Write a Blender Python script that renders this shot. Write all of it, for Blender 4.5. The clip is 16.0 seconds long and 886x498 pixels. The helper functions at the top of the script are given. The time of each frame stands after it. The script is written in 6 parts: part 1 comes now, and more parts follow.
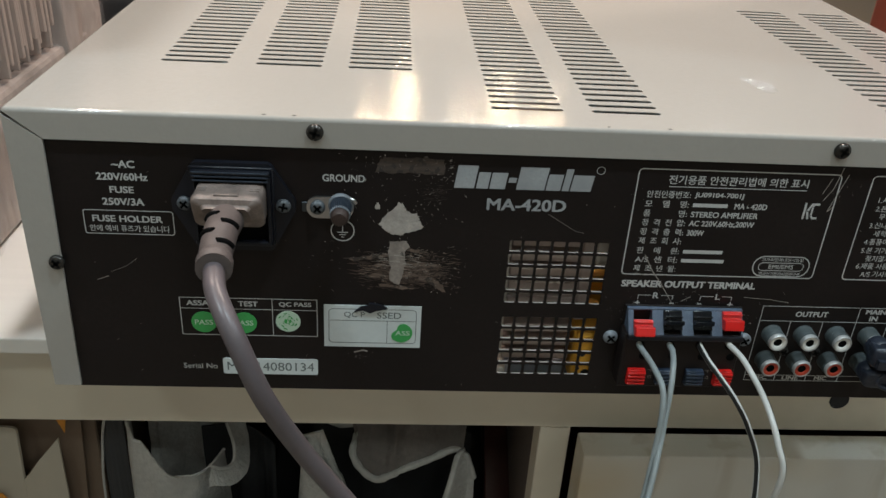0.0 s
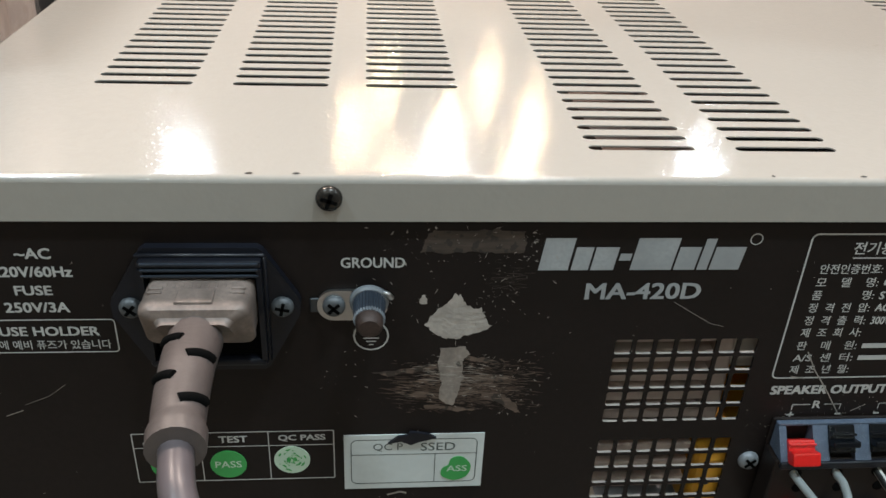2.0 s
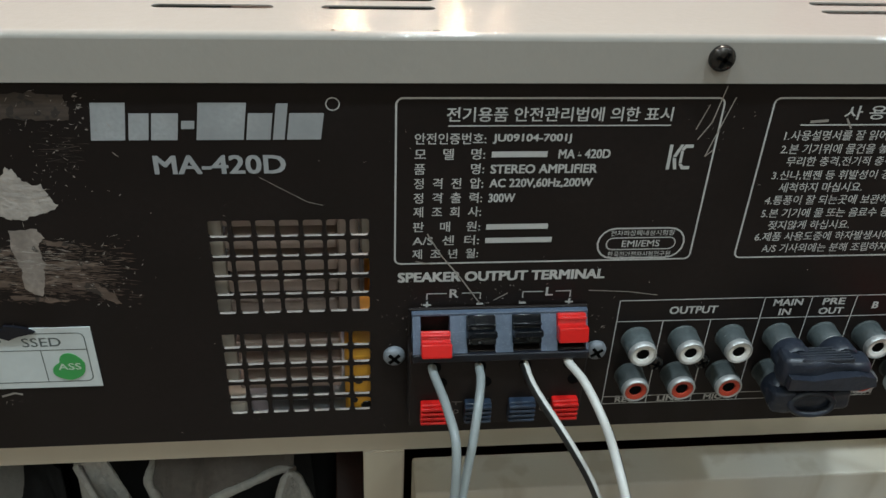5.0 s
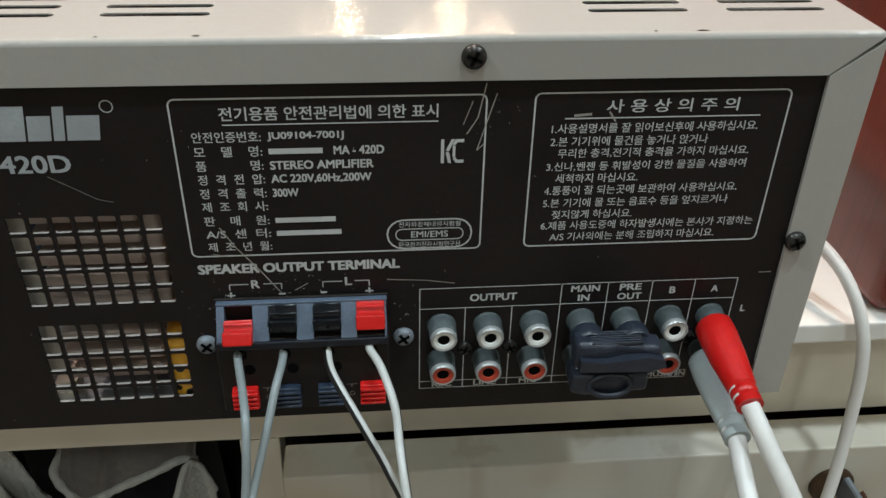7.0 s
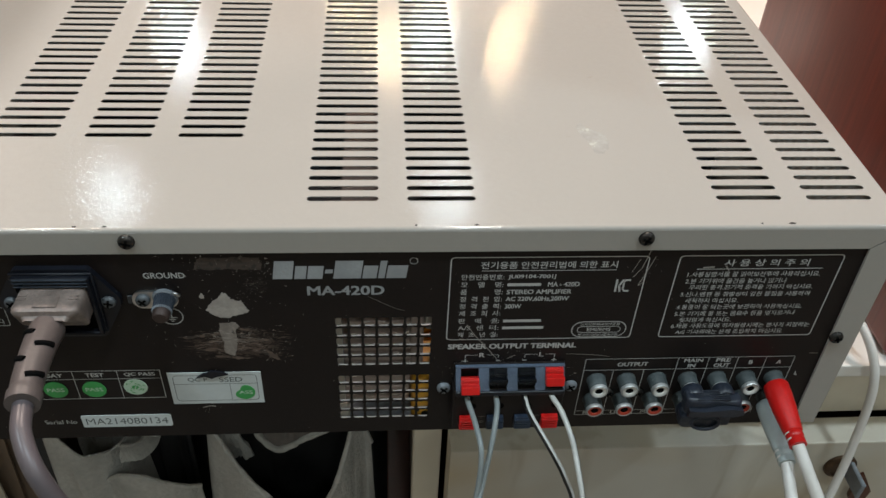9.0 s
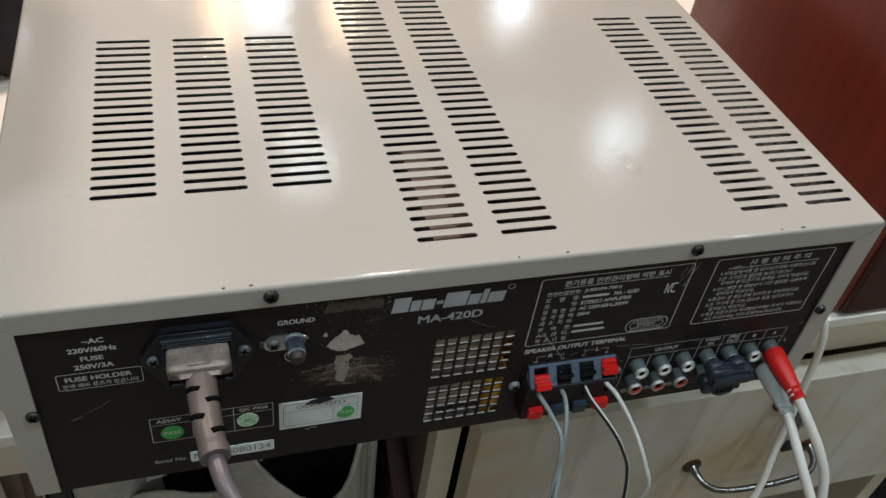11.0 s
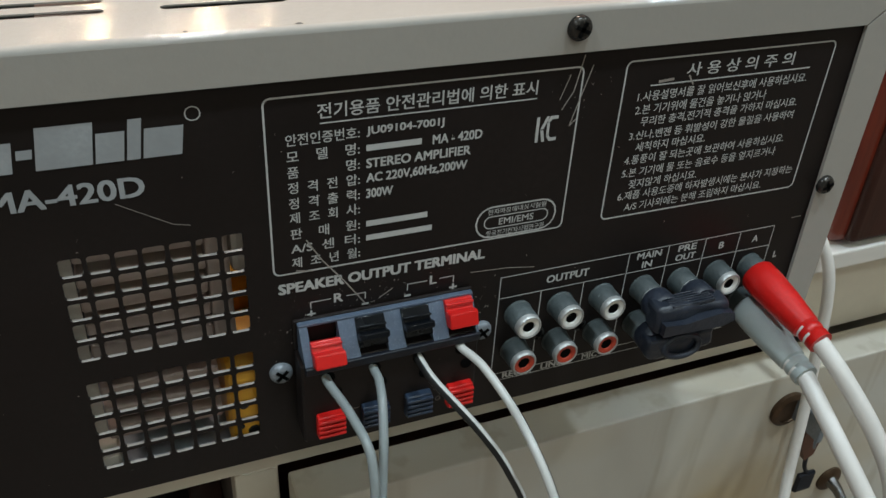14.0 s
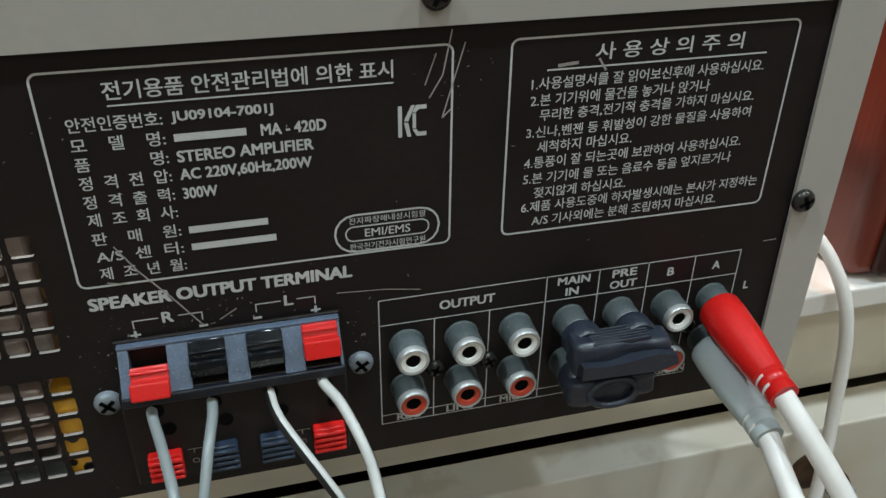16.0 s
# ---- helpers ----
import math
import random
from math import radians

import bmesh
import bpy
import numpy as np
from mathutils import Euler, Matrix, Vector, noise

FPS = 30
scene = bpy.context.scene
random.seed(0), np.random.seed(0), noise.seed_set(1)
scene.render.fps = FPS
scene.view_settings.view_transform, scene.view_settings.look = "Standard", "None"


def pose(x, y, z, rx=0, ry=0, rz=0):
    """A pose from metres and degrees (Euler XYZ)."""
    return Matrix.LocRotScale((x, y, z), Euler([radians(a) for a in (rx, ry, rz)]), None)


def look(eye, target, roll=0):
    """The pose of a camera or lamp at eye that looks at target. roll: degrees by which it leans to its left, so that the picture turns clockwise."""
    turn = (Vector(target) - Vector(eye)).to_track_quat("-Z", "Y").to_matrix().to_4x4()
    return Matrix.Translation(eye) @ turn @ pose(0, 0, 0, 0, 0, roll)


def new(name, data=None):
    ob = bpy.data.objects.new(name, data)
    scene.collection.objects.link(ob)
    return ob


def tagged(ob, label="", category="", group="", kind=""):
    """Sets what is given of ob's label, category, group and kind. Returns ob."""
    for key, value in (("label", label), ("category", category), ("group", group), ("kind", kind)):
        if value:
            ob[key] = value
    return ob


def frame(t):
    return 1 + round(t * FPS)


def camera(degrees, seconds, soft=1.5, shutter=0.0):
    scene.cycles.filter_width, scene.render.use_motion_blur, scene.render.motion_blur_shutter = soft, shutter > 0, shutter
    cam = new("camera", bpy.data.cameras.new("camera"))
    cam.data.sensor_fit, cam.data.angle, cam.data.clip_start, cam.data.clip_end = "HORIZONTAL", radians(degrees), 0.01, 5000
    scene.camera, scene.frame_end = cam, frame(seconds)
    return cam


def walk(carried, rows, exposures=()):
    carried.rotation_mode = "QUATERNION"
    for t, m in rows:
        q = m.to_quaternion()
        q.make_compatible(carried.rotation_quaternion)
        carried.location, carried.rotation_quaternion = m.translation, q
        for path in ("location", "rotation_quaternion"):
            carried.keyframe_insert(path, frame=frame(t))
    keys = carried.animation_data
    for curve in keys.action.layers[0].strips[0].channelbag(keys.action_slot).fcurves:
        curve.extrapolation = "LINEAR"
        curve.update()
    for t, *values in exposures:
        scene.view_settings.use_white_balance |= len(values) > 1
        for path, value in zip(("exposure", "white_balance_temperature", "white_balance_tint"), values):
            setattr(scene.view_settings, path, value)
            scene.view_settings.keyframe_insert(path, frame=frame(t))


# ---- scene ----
cam = camera(55.16, 16.0, soft=1.5, shutter=0.0)
# seconds, eye, target, roll
PATH = [
    (0, (-0.0739, -0.3140, 0.9977), (-0.0417, 0.1244, 0.7594), 3.55),
    (0.5, (-0.0599, -0.3254, 0.9831), (-0.0402, 0.1218, 0.7605), 2.62),
    (1, (-0.0667, -0.3087, 0.9673), (-0.0456, 0.1399, 0.7476), 2.70),
    (1.5, (-0.0819, -0.2431, 0.9680), (-0.0439, 0.2001, 0.7398), 2.89),
    (2, (-0.0936, -0.1939, 0.9735), (-0.0500, 0.2382, 0.7256), 2.75),
    (2.5, (-0.0728, -0.1759, 0.9614), (-0.0285, 0.2501, 0.7035), 2.84),
    (3, (-0.0510, -0.1703, 0.9557), (-0.0049, 0.2504, 0.6894), 2.92),
    (3.5, (-0.0386, -0.1746, 0.9546), (0.0115, 0.2420, 0.6826), 3.12),
    (4, (-0.0209, -0.1889, 0.9522), (0.0284, 0.2300, 0.6837), 2.92),
    (6.5, (0.0654, -0.2052, 0.9477), (0.1116, 0.2130, 0.6776), 1.70),
    (7, (0.0790, -0.2143, 0.9560), (0.1222, 0.2037, 0.6851), 1.32),
    (7.5, (0.0911, -0.2221, 0.9795), (0.1360, 0.1927, 0.7039), 1.14),
    (8, (0.0680, -0.2395, 1.0330), (0.1117, 0.1619, 0.7382), 1.76),
    (8.5, (0.0257, -0.2562, 1.0690), (0.0676, 0.1350, 0.7605), 2.67),
    (9, (-0.0020, -0.2687, 1.0981), (0.0340, 0.1125, 0.7766), 3.07),
    (9.2, (-0.0190, -0.2748, 1.1067), (0.0185, 0.1055, 0.7844), 3.55),
    (11.3, (-0.1333, -0.2609, 1.1725), (0.0188, 0.0764, 0.8362), 9.37),
    (11.5, (-0.1341, -0.2716, 1.1852), (0.0273, 0.0630, 0.8505), 9.16),
    (12, (-0.1359, -0.3015, 1.1813), (0.0339, 0.0377, 0.8556), 7.15),
    (12.5, (-0.1344, -0.3118, 1.1285), (0.0414, 0.0334, 0.8123), 5.70),
    (13, (-0.1268, -0.3190, 1.0698), (0.0522, 0.0395, 0.7708), 4.80),
    (13.5, (-0.0641, -0.2511, 0.9918), (0.1179, 0.1218, 0.7128), 4.39),
    (14, (-0.0058, -0.1830, 0.9458), (0.1635, 0.2013, 0.6744), 3.50),
    (14.5, (0.0213, -0.1616, 0.9355), (0.1727, 0.2336, 0.6692), 2.36),
    (15, (0.0371, -0.1533, 0.9269), (0.1800, 0.2464, 0.6626), 2.07),
    (15.5, (0.0518, -0.1592, 0.9243), (0.1790, 0.2479, 0.6633), 1.40),
    (16, (0.0624, -0.1715, 0.9238), (0.1783, 0.2396, 0.6638), 0.90),
]
walk(cam, [(t, look(e, g, r)) for t, e, g, r in PATH], exposures=[(0.0, 0.0), (0.6, 0.15), (1.5, 0.3), (2.4, 0.1), (3.0, 0.0), (4.0, 0.2), (6.5, 0.22), (7.5, 0.2), (8.2, 0.05), (9.2, -0.25), (11.3, -0.34), (12.5, -0.3), (13.4, -0.25), (14.2, 0.2), (15.0, 0.32), (16.0, 0.38)])

# ---- world and lights ----
world = bpy.data.worlds.new("world")
scene.world = world
world.use_nodes = True
world.node_tree.nodes["Background"].inputs[0].default_value = (0.9, 0.93, 1.0, 1)
world.node_tree.nodes["Background"].inputs[1].default_value = 0.016

GREENISH, BLUISH = (0.88, 1.0, 0.96), (0.74, 0.91, 1.0)
COOL, WARM = (1.0, 0.82, 0.71), (1.0, 0.72, 0.42)


def downlight(x, y, power, colour, radius=0.055, z=2.38):
    d = bpy.data.lights.new("downlight", "AREA")
    d.shape, d.size, d.energy, d.color = "DISK", radius * 2, power, colour
    ob = new("downlight", d)
    ob.matrix_world = pose(x, y, z)
    return ob


# seven rows of recessed lamps, about 1.16 m apart
ROWS = ((-3.76, 3.0, GREENISH, 0.095), (-2.60, 3.0, GREENISH, 0.095), (-1.44, 3.2, GREENISH, 0.095), (-0.36, 12.0, BLUISH, 0.055), (0.88, 21.0, COOL, 0.095), (2.04, 1.9, BLUISH, 0.08), (3.20, 6.0, BLUISH, 0.075))
for lx in (-0.88, 0.22, 1.38):
    for ly, power, tone, radius in ROWS:
        downlight(lx, ly, power, tone, radius)
for lx, ly in ((0.02, 3.05), (0.54, 3.10), (-0.18, 3.72), (0.30, 3.74), (0.73, 3.84), (0.0, 4.4), (0.57, 4.4)):
    downlight(lx, ly, 3.8, WARM, 0.045)

# ---- materials ----


def nodes_of(name):
    m = bpy.data.materials.new(name)
    m.use_nodes = True
    nt = m.node_tree
    return m, nt, nt.nodes["Principled BSDF"]


def mix_colour(nt, fac, a, b, blend="MIX"):
    n = nt.nodes.new("ShaderNodeMix")
    n.data_type, n.blend_type = "RGBA", blend
    for s, v in ((n.inputs[0], fac), (n.inputs[6], a), (n.inputs[7], b)):
        if isinstance(v, bpy.types.NodeSocket):
            nt.links.new(v, s)
        else:
            s.default_value = v if not isinstance(v, tuple) else (*v, 1) if len(v) == 3 else v
    return n.outputs[2]


def noise_of(nt, scale, detail=4.0, rough=0.55, stretch=None, vor=False):
    tc = nt.nodes.new("ShaderNodeTexCoord")
    src = tc.outputs["Object"]
    if stretch:
        mp = nt.nodes.new("ShaderNodeMapping")
        mp.inputs["Scale"].default_value = stretch
        nt.links.new(src, mp.inputs[0])
        src = mp.outputs[0]
    n = nt.nodes.new("ShaderNodeTexVoronoi" if vor else "ShaderNodeTexNoise")
    n.inputs["Scale"].default_value = scale
    if not vor:
        n.inputs["Detail"].default_value, n.inputs["Roughness"].default_value = detail, rough
    nt.links.new(src, n.inputs["Vector"])
    return n.outputs[0]


def ramp_of(nt, fac, lo, hi, a=0.0, b=1.0):
    r = nt.nodes.new("ShaderNodeMapRange")
    r.inputs[1].default_value, r.inputs[2].default_value = lo, hi
    r.inputs[3].default_value, r.inputs[4].default_value = a, b
    nt.links.new(fac, r.inputs[0])
    return r.outputs[0]


def surface(name, colour, rough=0.5, metal=0.0, vary=0.12, big=9.0, fine=160.0, bump=0.1, depth=0.0004, bump_scale=None,
            speck=None, stretch=None, spec=0.5, coat=0.0, rough_vary=0.12):
    """A plain surface with variation at two scales, fine relief and uneven gloss."""
    m, nt, p = nodes_of(name)
    dark = tuple(c * (1 - vary) for c in colour)
    light = tuple(min(1.0, c * (1 + vary * 0.6)) for c in colour)
    large = noise_of(nt, big, 3.0, stretch=stretch)
    small = noise_of(nt, fine, 3.0, stretch=stretch)
    c = mix_colour(nt, ramp_of(nt, large, 0.3, 0.7), dark, light)
    c = mix_colour(nt, ramp_of(nt, small, 0.35, 0.65, 0.0, 0.5), c, dark)
    if speck:
        sc, amount, lo = speck
        c = mix_colour(nt, ramp_of(nt, noise_of(nt, sc, 2.0, 0.6), lo, lo + 0.04, 0.0, 0.8), c, amount)
    nt.links.new(c, p.inputs["Base Color"])
    nt.links.new(ramp_of(nt, large, 0.2, 0.8, max(0.02, rough - rough_vary / 2), min(1.0, rough + rough_vary / 2)), p.inputs["Roughness"])
    p.inputs["Metallic"].default_value = metal
    p.inputs["Specular IOR Level"].default_value = spec
    p.inputs["Coat Weight"].default_value = coat
    if bump:
        b = nt.nodes.new("ShaderNodeBump")
        b.inputs["Strength"].default_value, b.inputs["Distance"].default_value = bump, depth
        nt.links.new(noise_of(nt, bump_scale or fine, 3.0, stretch=stretch), b.inputs["Height"])
        nt.links.new(b.outputs[0], p.inputs["Normal"])
    return m


M_CASE = surface("cream_painted_steel", (0.385, 0.358, 0.325), 0.098, vary=0.05, big=5, fine=300, bump=0.45, depth=0.00014, bump_scale=520, spec=0.35, speck=(70, (0.34, 0.31, 0.27), 0.74), rough_vary=0.04)
M_PANEL = surface("black_painted_steel", (0.0140, 0.0102, 0.0095), 0.42, vary=0.3, big=22, fine=500, bump=0.15, depth=0.0001, speck=(260, (0.10, 0.09, 0.08), 0.76), spec=0.21)
M_INK = surface("white_screen_print", (0.52, 0.52, 0.51), 0.6, vary=0.15, big=60, fine=900, bump=0)
M_MARK = surface("silver_grey_print", (0.36, 0.375, 0.39), 0.55, vary=0.2, big=60, fine=900, bump=0)
M_STEEL = surface("bright_steel", (0.62, 0.63, 0.64), 0.3, 1.0, vary=0.15, big=60, fine=600, bump=0.1)
M_RINGSTEEL = surface("dull_plated_steel", (0.50, 0.50, 0.49), 0.42, 0.6, vary=0.2, big=90, fine=600, bump=0.15)
M_ZINC = surface("dull_zinc", (0.235, 0.255, 0.28), 0.5, 0.35, vary=0.25, big=90, fine=700, bump=0.2)
M_BLACKMETAL = surface("black_screw", (0.05, 0.046, 0.042), 0.25, 0.6, vary=0.2, big=90, fine=800, bump=0.1)
M_BLACKPLASTIC = surface("black_plastic", (0.008, 0.009, 0.014), 0.38, spec=0.36, vary=0.25, big=40, fine=600, bump=0.15, speck=(330, (0.10, 0.10, 0.10), 0.75))
M_GREYPLASTIC = surface("grey_textured_plastic", (0.075, 0.10, 0.145), 0.42, vary=0.25, big=200, fine=2600, bump=0.5, depth=0.0002, speck=(2600, (0.17, 0.21, 0.27), 0.60))
M_RED = surface("red_plastic", (0.62, 0.012, 0.010), 0.32, vary=0.12, big=70, fine=700, bump=0.08)
M_DARKRED = surface("dull_red_insulator", (0.42, 0.045, 0.02), 0.45, vary=0.2, big=90, fine=800, bump=0.05)
M_WHITEINS = surface("white_insulator", (0.72, 0.70, 0.66), 0.45, vary=0.12, big=90, fine=800, bump=0.05)
M_JACK = surface("slate_jack_sleeve", (0.066, 0.080, 0.082), 0.5, vary=0.4, big=90, fine=900, bump=0.3, speck=(420, (0.24, 0.25, 0.24), 0.72))
M_CORD = surface("grey_pvc_cord", (0.108, 0.090, 0.096), 0.36, vary=0.12, big=50, fine=500, bump=0.08)
M_PLUG = surface("grey_pvc_plug", (0.225, 0.175, 0.152), 0.42, vary=0.4, big=160, fine=700, bump=0.25, depth=0.0003)
M_WIREGREY = surface("grey_wire_jacket", (0.25, 0.275, 0.275), 0.35, vary=0.12, big=70, fine=600, bump=0.05)
M_WIREWHITE = surface("dirty_white_wire_jacket", (0.55, 0.54, 0.51), 0.35, vary=0.12, big=70, fine=600, bump=0.05)
M_WIREBLACK = surface("black_wire_stripe", (0.012, 0.012, 0.012), 0.35, vary=0.1, big=70, fine=600, bump=0.05)
M_WHITEPVC = surface("white_pvc_cable", (0.74, 0.70, 0.66), 0.33, vary=0.08, big=40, fine=400, bump=0.05)
M_GREYBOOT = surface("pale_grey_rubber_boot", (0.42, 0.46, 0.45), 0.5, vary=0.1, big=60, fine=500, bump=0.05)
M_LABEL = surface("white_paper_label", (0.60, 0.64, 0.64), 0.45, vary=0.08, big=60, fine=500, bump=0.03)
M_GREEN = surface("green_sticker", (0.05, 0.36, 0.09), 0.4, vary=0.15, big=90, fine=600, bump=0.03)
M_PALEGREEN = surface("pale_green_sticker", (0.52, 0.68, 0.54), 0.4, vary=0.1, big=90, fine=600, bump=0.03)
M_LABELINK = surface("grey_label_ink", (0.10, 0.12, 0.12), 0.5, vary=0.1, bump=0)
M_REDINK = surface("red_label_ink", (0.62, 0.12, 0.08), 0.5, vary=0.1, bump=0)
M_BOARD = surface("cream_laminate", (0.76, 0.69, 0.57), 0.42, vary=0.10, big=4, fine=60, bump=0.06, depth=0.0005, speck=(45, (0.30, 0.25, 0.18), 0.76))
M_BOARDTOP = surface("white_laminate_top", (0.78, 0.74, 0.69), 0.35, vary=0.06, big=4, fine=60, bump=0.05, stretch=(0.3, 3, 3))
M_DRAWER = surface("stained_tan_shaded_paint", (0.60, 0.575, 0.52), 0.38, vary=0.06, big=7, fine=30, bump=0.06, depth=0.0006, speck=(26, (0.40, 0.32, 0.2), 0.73))


def tint_over(m, tint, scale, lo, hi, amount, stretch):
    """Lays blurred patches of another colour over a surface."""
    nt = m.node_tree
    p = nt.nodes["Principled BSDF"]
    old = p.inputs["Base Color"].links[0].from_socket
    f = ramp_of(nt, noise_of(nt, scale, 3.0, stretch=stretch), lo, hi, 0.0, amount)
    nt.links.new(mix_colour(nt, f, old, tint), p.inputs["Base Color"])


# tan blotches imitate warm shade on the drawer front, darker streaks are stains
tint_over(M_DRAWER, (0.48, 0.36, 0.20), 4.6, 0.38, 0.60, 0.85, (1, 1, 1.6))
tint_over(M_DRAWER, (0.36, 0.30, 0.22), 9.0, 0.58, 0.66, 0.35, (5, 5, 0.5))
M_DARKWOOD = surface("dark_brown_wood", (0.050, 0.015, 0.010), 0.42, spec=0.3, vary=0.35, big=14, fine=120, bump=0.2, stretch=(6, 6, 0.6))
M_CLOTH = surface("grey_nonwoven_cloth", (0.50, 0.49, 0.47), 0.85, vary=0.25, big=24, fine=300, bump=0.6, depth=0.003)
M_DARKCLOTH = surface("dark_grey_cloth", (0.045, 0.045, 0.048), 0.85, vary=0.2, big=14, fine=900, bump=0.4)
M_SHADEDCLOTH = surface("shaded_brownish_cloth", (0.15, 0.13, 0.12), 0.85, vary=0.3, big=24, fine=300, bump=0.6, depth=0.002)
M_RELIEF = surface("dark_grey_pvc", (0.105, 0.085, 0.080), 0.42, vary=0.15, big=70, fine=700, bump=0.2)
M_PAPER = surface("cream_paper_bag", (0.50, 0.45, 0.37), 0.75, vary=0.08, big=12, fine=200, bump=0.1)
M_CARTON = surface("brown_cardboard", (0.20, 0.14, 0.10), 0.8, vary=0.12, big=12, fine=200, bump=0.1)
M_ORANGE = surface("orange_print", (0.66, 0.27, 0.03), 0.5, vary=0.15, big=40, fine=300, bump=0)
M_SHADEDBOARD = surface("shaded_inner_board", (0.13, 0.10, 0.085), 0.7, vary=0.2, big=10, fine=220, bump=0.2)
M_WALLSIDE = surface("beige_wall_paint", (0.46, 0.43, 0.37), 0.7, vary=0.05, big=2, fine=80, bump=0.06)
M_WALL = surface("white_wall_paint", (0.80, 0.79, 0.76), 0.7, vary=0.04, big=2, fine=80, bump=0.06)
M_CEIL = surface("white_ceiling_paint", (0.82, 0.82, 0.80), 0.8, vary=0.03, big=2, fine=60, bump=0.05)
M_FLOOR = surface("brown_floor_vinyl", (0.25, 0.21, 0.17), 0.45, vary=0.15, big=3, fine=60, bump=0.05)
M_TEAL = surface("teal_woven_fabric", (0.022, 0.12, 0.12), 0.8, vary=0.4, big=25, fine=500, bump=0.4)
M_BLUECLOTH = surface("slate_blue_cloth", (0.10, 0.14, 0.18), 0.8, vary=0.3, big=18, fine=400, bump=0.4)
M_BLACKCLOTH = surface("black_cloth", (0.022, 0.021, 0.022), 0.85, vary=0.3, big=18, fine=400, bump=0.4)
M_CHROME = surface("worn_chrome", (0.24, 0.235, 0.23), 0.26, 1.0, vary=0.3, big=60, fine=300, bump=0.1)
M_RUST = surface("rusty_brass", (0.10, 0.06, 0.035), 0.45, 0.7, vary=0.4, big=90, fine=400, bump=0.3)
M_LEATHER = surface("brown_leather", (0.10, 0.035, 0.018), 0.5, vary=0.3, big=60, fine=500, bump=0.3)
M_BARE = surface("bare_scratched_metal", (0.42, 0.39, 0.36), 0.55, 0.4, vary=0.25, big=70, fine=500, bump=0.3)
M_FIN = surface("pinkish_aluminium", (0.52, 0.41, 0.36), 0.42, 0.0, vary=0.18, big=60, fine=400, bump=0.1)
M_TAPE = surface("yellow_transformer_tape", (0.86, 0.42, 0.04), 0.4, vary=0.12, big=50, fine=300, bump=0.05)
M_PCB = surface("tan_circuit_board", (0.035, 0.024, 0.014), 0.5, vary=0.2, big=60, fine=300, bump=0.1)
M_BLUECLIP = surface("dark_blue_plastic", (0.022, 0.035, 0.06), 0.35, vary=0.2, big=70, fine=700, bump=0.08)
M_CREAMPLATE = surface("pale_zinc_plate", (0.72, 0.65, 0.57), 0.45, 0.0, vary=0.12, big=60, fine=500, bump=0.1)
M_LITEDGE = surface("lit_steel_edge", (0.36, 0.315, 0.285), 0.5, 0.0, vary=0.2, big=200, fine=900, bump=0.1)
M_JUMPER = surface("slate_black_rubber", (0.020, 0.025, 0.038), 0.38, vary=0.35, big=120, fine=600, bump=0.5, depth=0.0004, speck=(420, (0.10, 0.11, 0.12), 0.73))
M_DARKZINC = surface("dark_zinc", (0.09, 0.10, 0.11), 0.38, 0.8, vary=0.3, big=90, fine=700, bump=0.2)
M_SCREWGREY = surface("worn_grey_zinc", (0.115, 0.125, 0.135), 0.48, 0.3, vary=0.3, big=90, fine=700, bump=0.2)
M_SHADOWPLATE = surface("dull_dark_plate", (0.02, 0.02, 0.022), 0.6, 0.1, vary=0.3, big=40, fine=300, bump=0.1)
M_GAPSHADE = surface("painted_gap_shade", (0.004, 0.004, 0.004), 0.95, spec=0.05, vary=0.2, big=40, fine=300, bump=0.1)
M_FINSHADE = surface("dark_fin_gap_shade", (0.12, 0.075, 0.06), 0.5, vary=0.3, big=60, fine=400, bump=0.1)
M_SHIELD = surface("bluish_zinc_sheet", (0.36, 0.38, 0.43), 0.4, 0.1, vary=0.2, big=60, fine=400, bump=0.1)
M_STAIN = surface("grimy_glue_trace", (0.30, 0.255, 0.225), 0.6, vary=0.4, big=160, fine=700, bump=0.4, depth=0.0004, speck=(200, (0.03, 0.027, 0.025), 0.64))
M_KNOB = surface("blue_black_knurled_nut", (0.035, 0.045, 0.062), 0.35, 0.3, vary=0.2, big=90, fine=700, bump=0.1)
M_STUD = surface("grimy_brown_stud", (0.060, 0.038, 0.032), 0.55, 0.2, vary=0.4, big=200, fine=900, bump=0.3)
M_COPPER = surface("bare_copper_strands", (0.62, 0.45, 0.25), 0.4, 0.8, vary=0.2, bump=0.1)


def wood_red():
    m, nt, p = nodes_of("mahogany_veneer")
    g = noise_of(nt, 10, 6, 0.65, stretch=(9, 9, 0.7))
    f = noise_of(nt, 60, 4, 0.6, stretch=(10, 10, 0.35))
    c = mix_colour(nt, ramp_of(nt, g, 0.3, 0.7), (0.120, 0.016, 0.008), (0.200, 0.027, 0.011))
    c = mix_colour(nt, ramp_of(nt, f, 0.4, 0.7, 0, 0.30), c, (0.075, 0.011, 0.006))
    nt.links.new(c, p.inputs["Base Color"])
    p.inputs["Roughness"].default_value = 0.30
    p.inputs["Coat Weight"].default_value = 0.12
    p.inputs["Coat Roughness"].default_value = 0.12
    b = nt.nodes.new("ShaderNodeBump")
    b.inputs["Strength"].default_value, b.inputs["Distance"].default_value = 0.12, 0.0004
    nt.links.new(f, b.inputs["Height"])
    nt.links.new(b.outputs[0], p.inputs["Normal"])
    return m


M_MAHOGANY = wood_red()


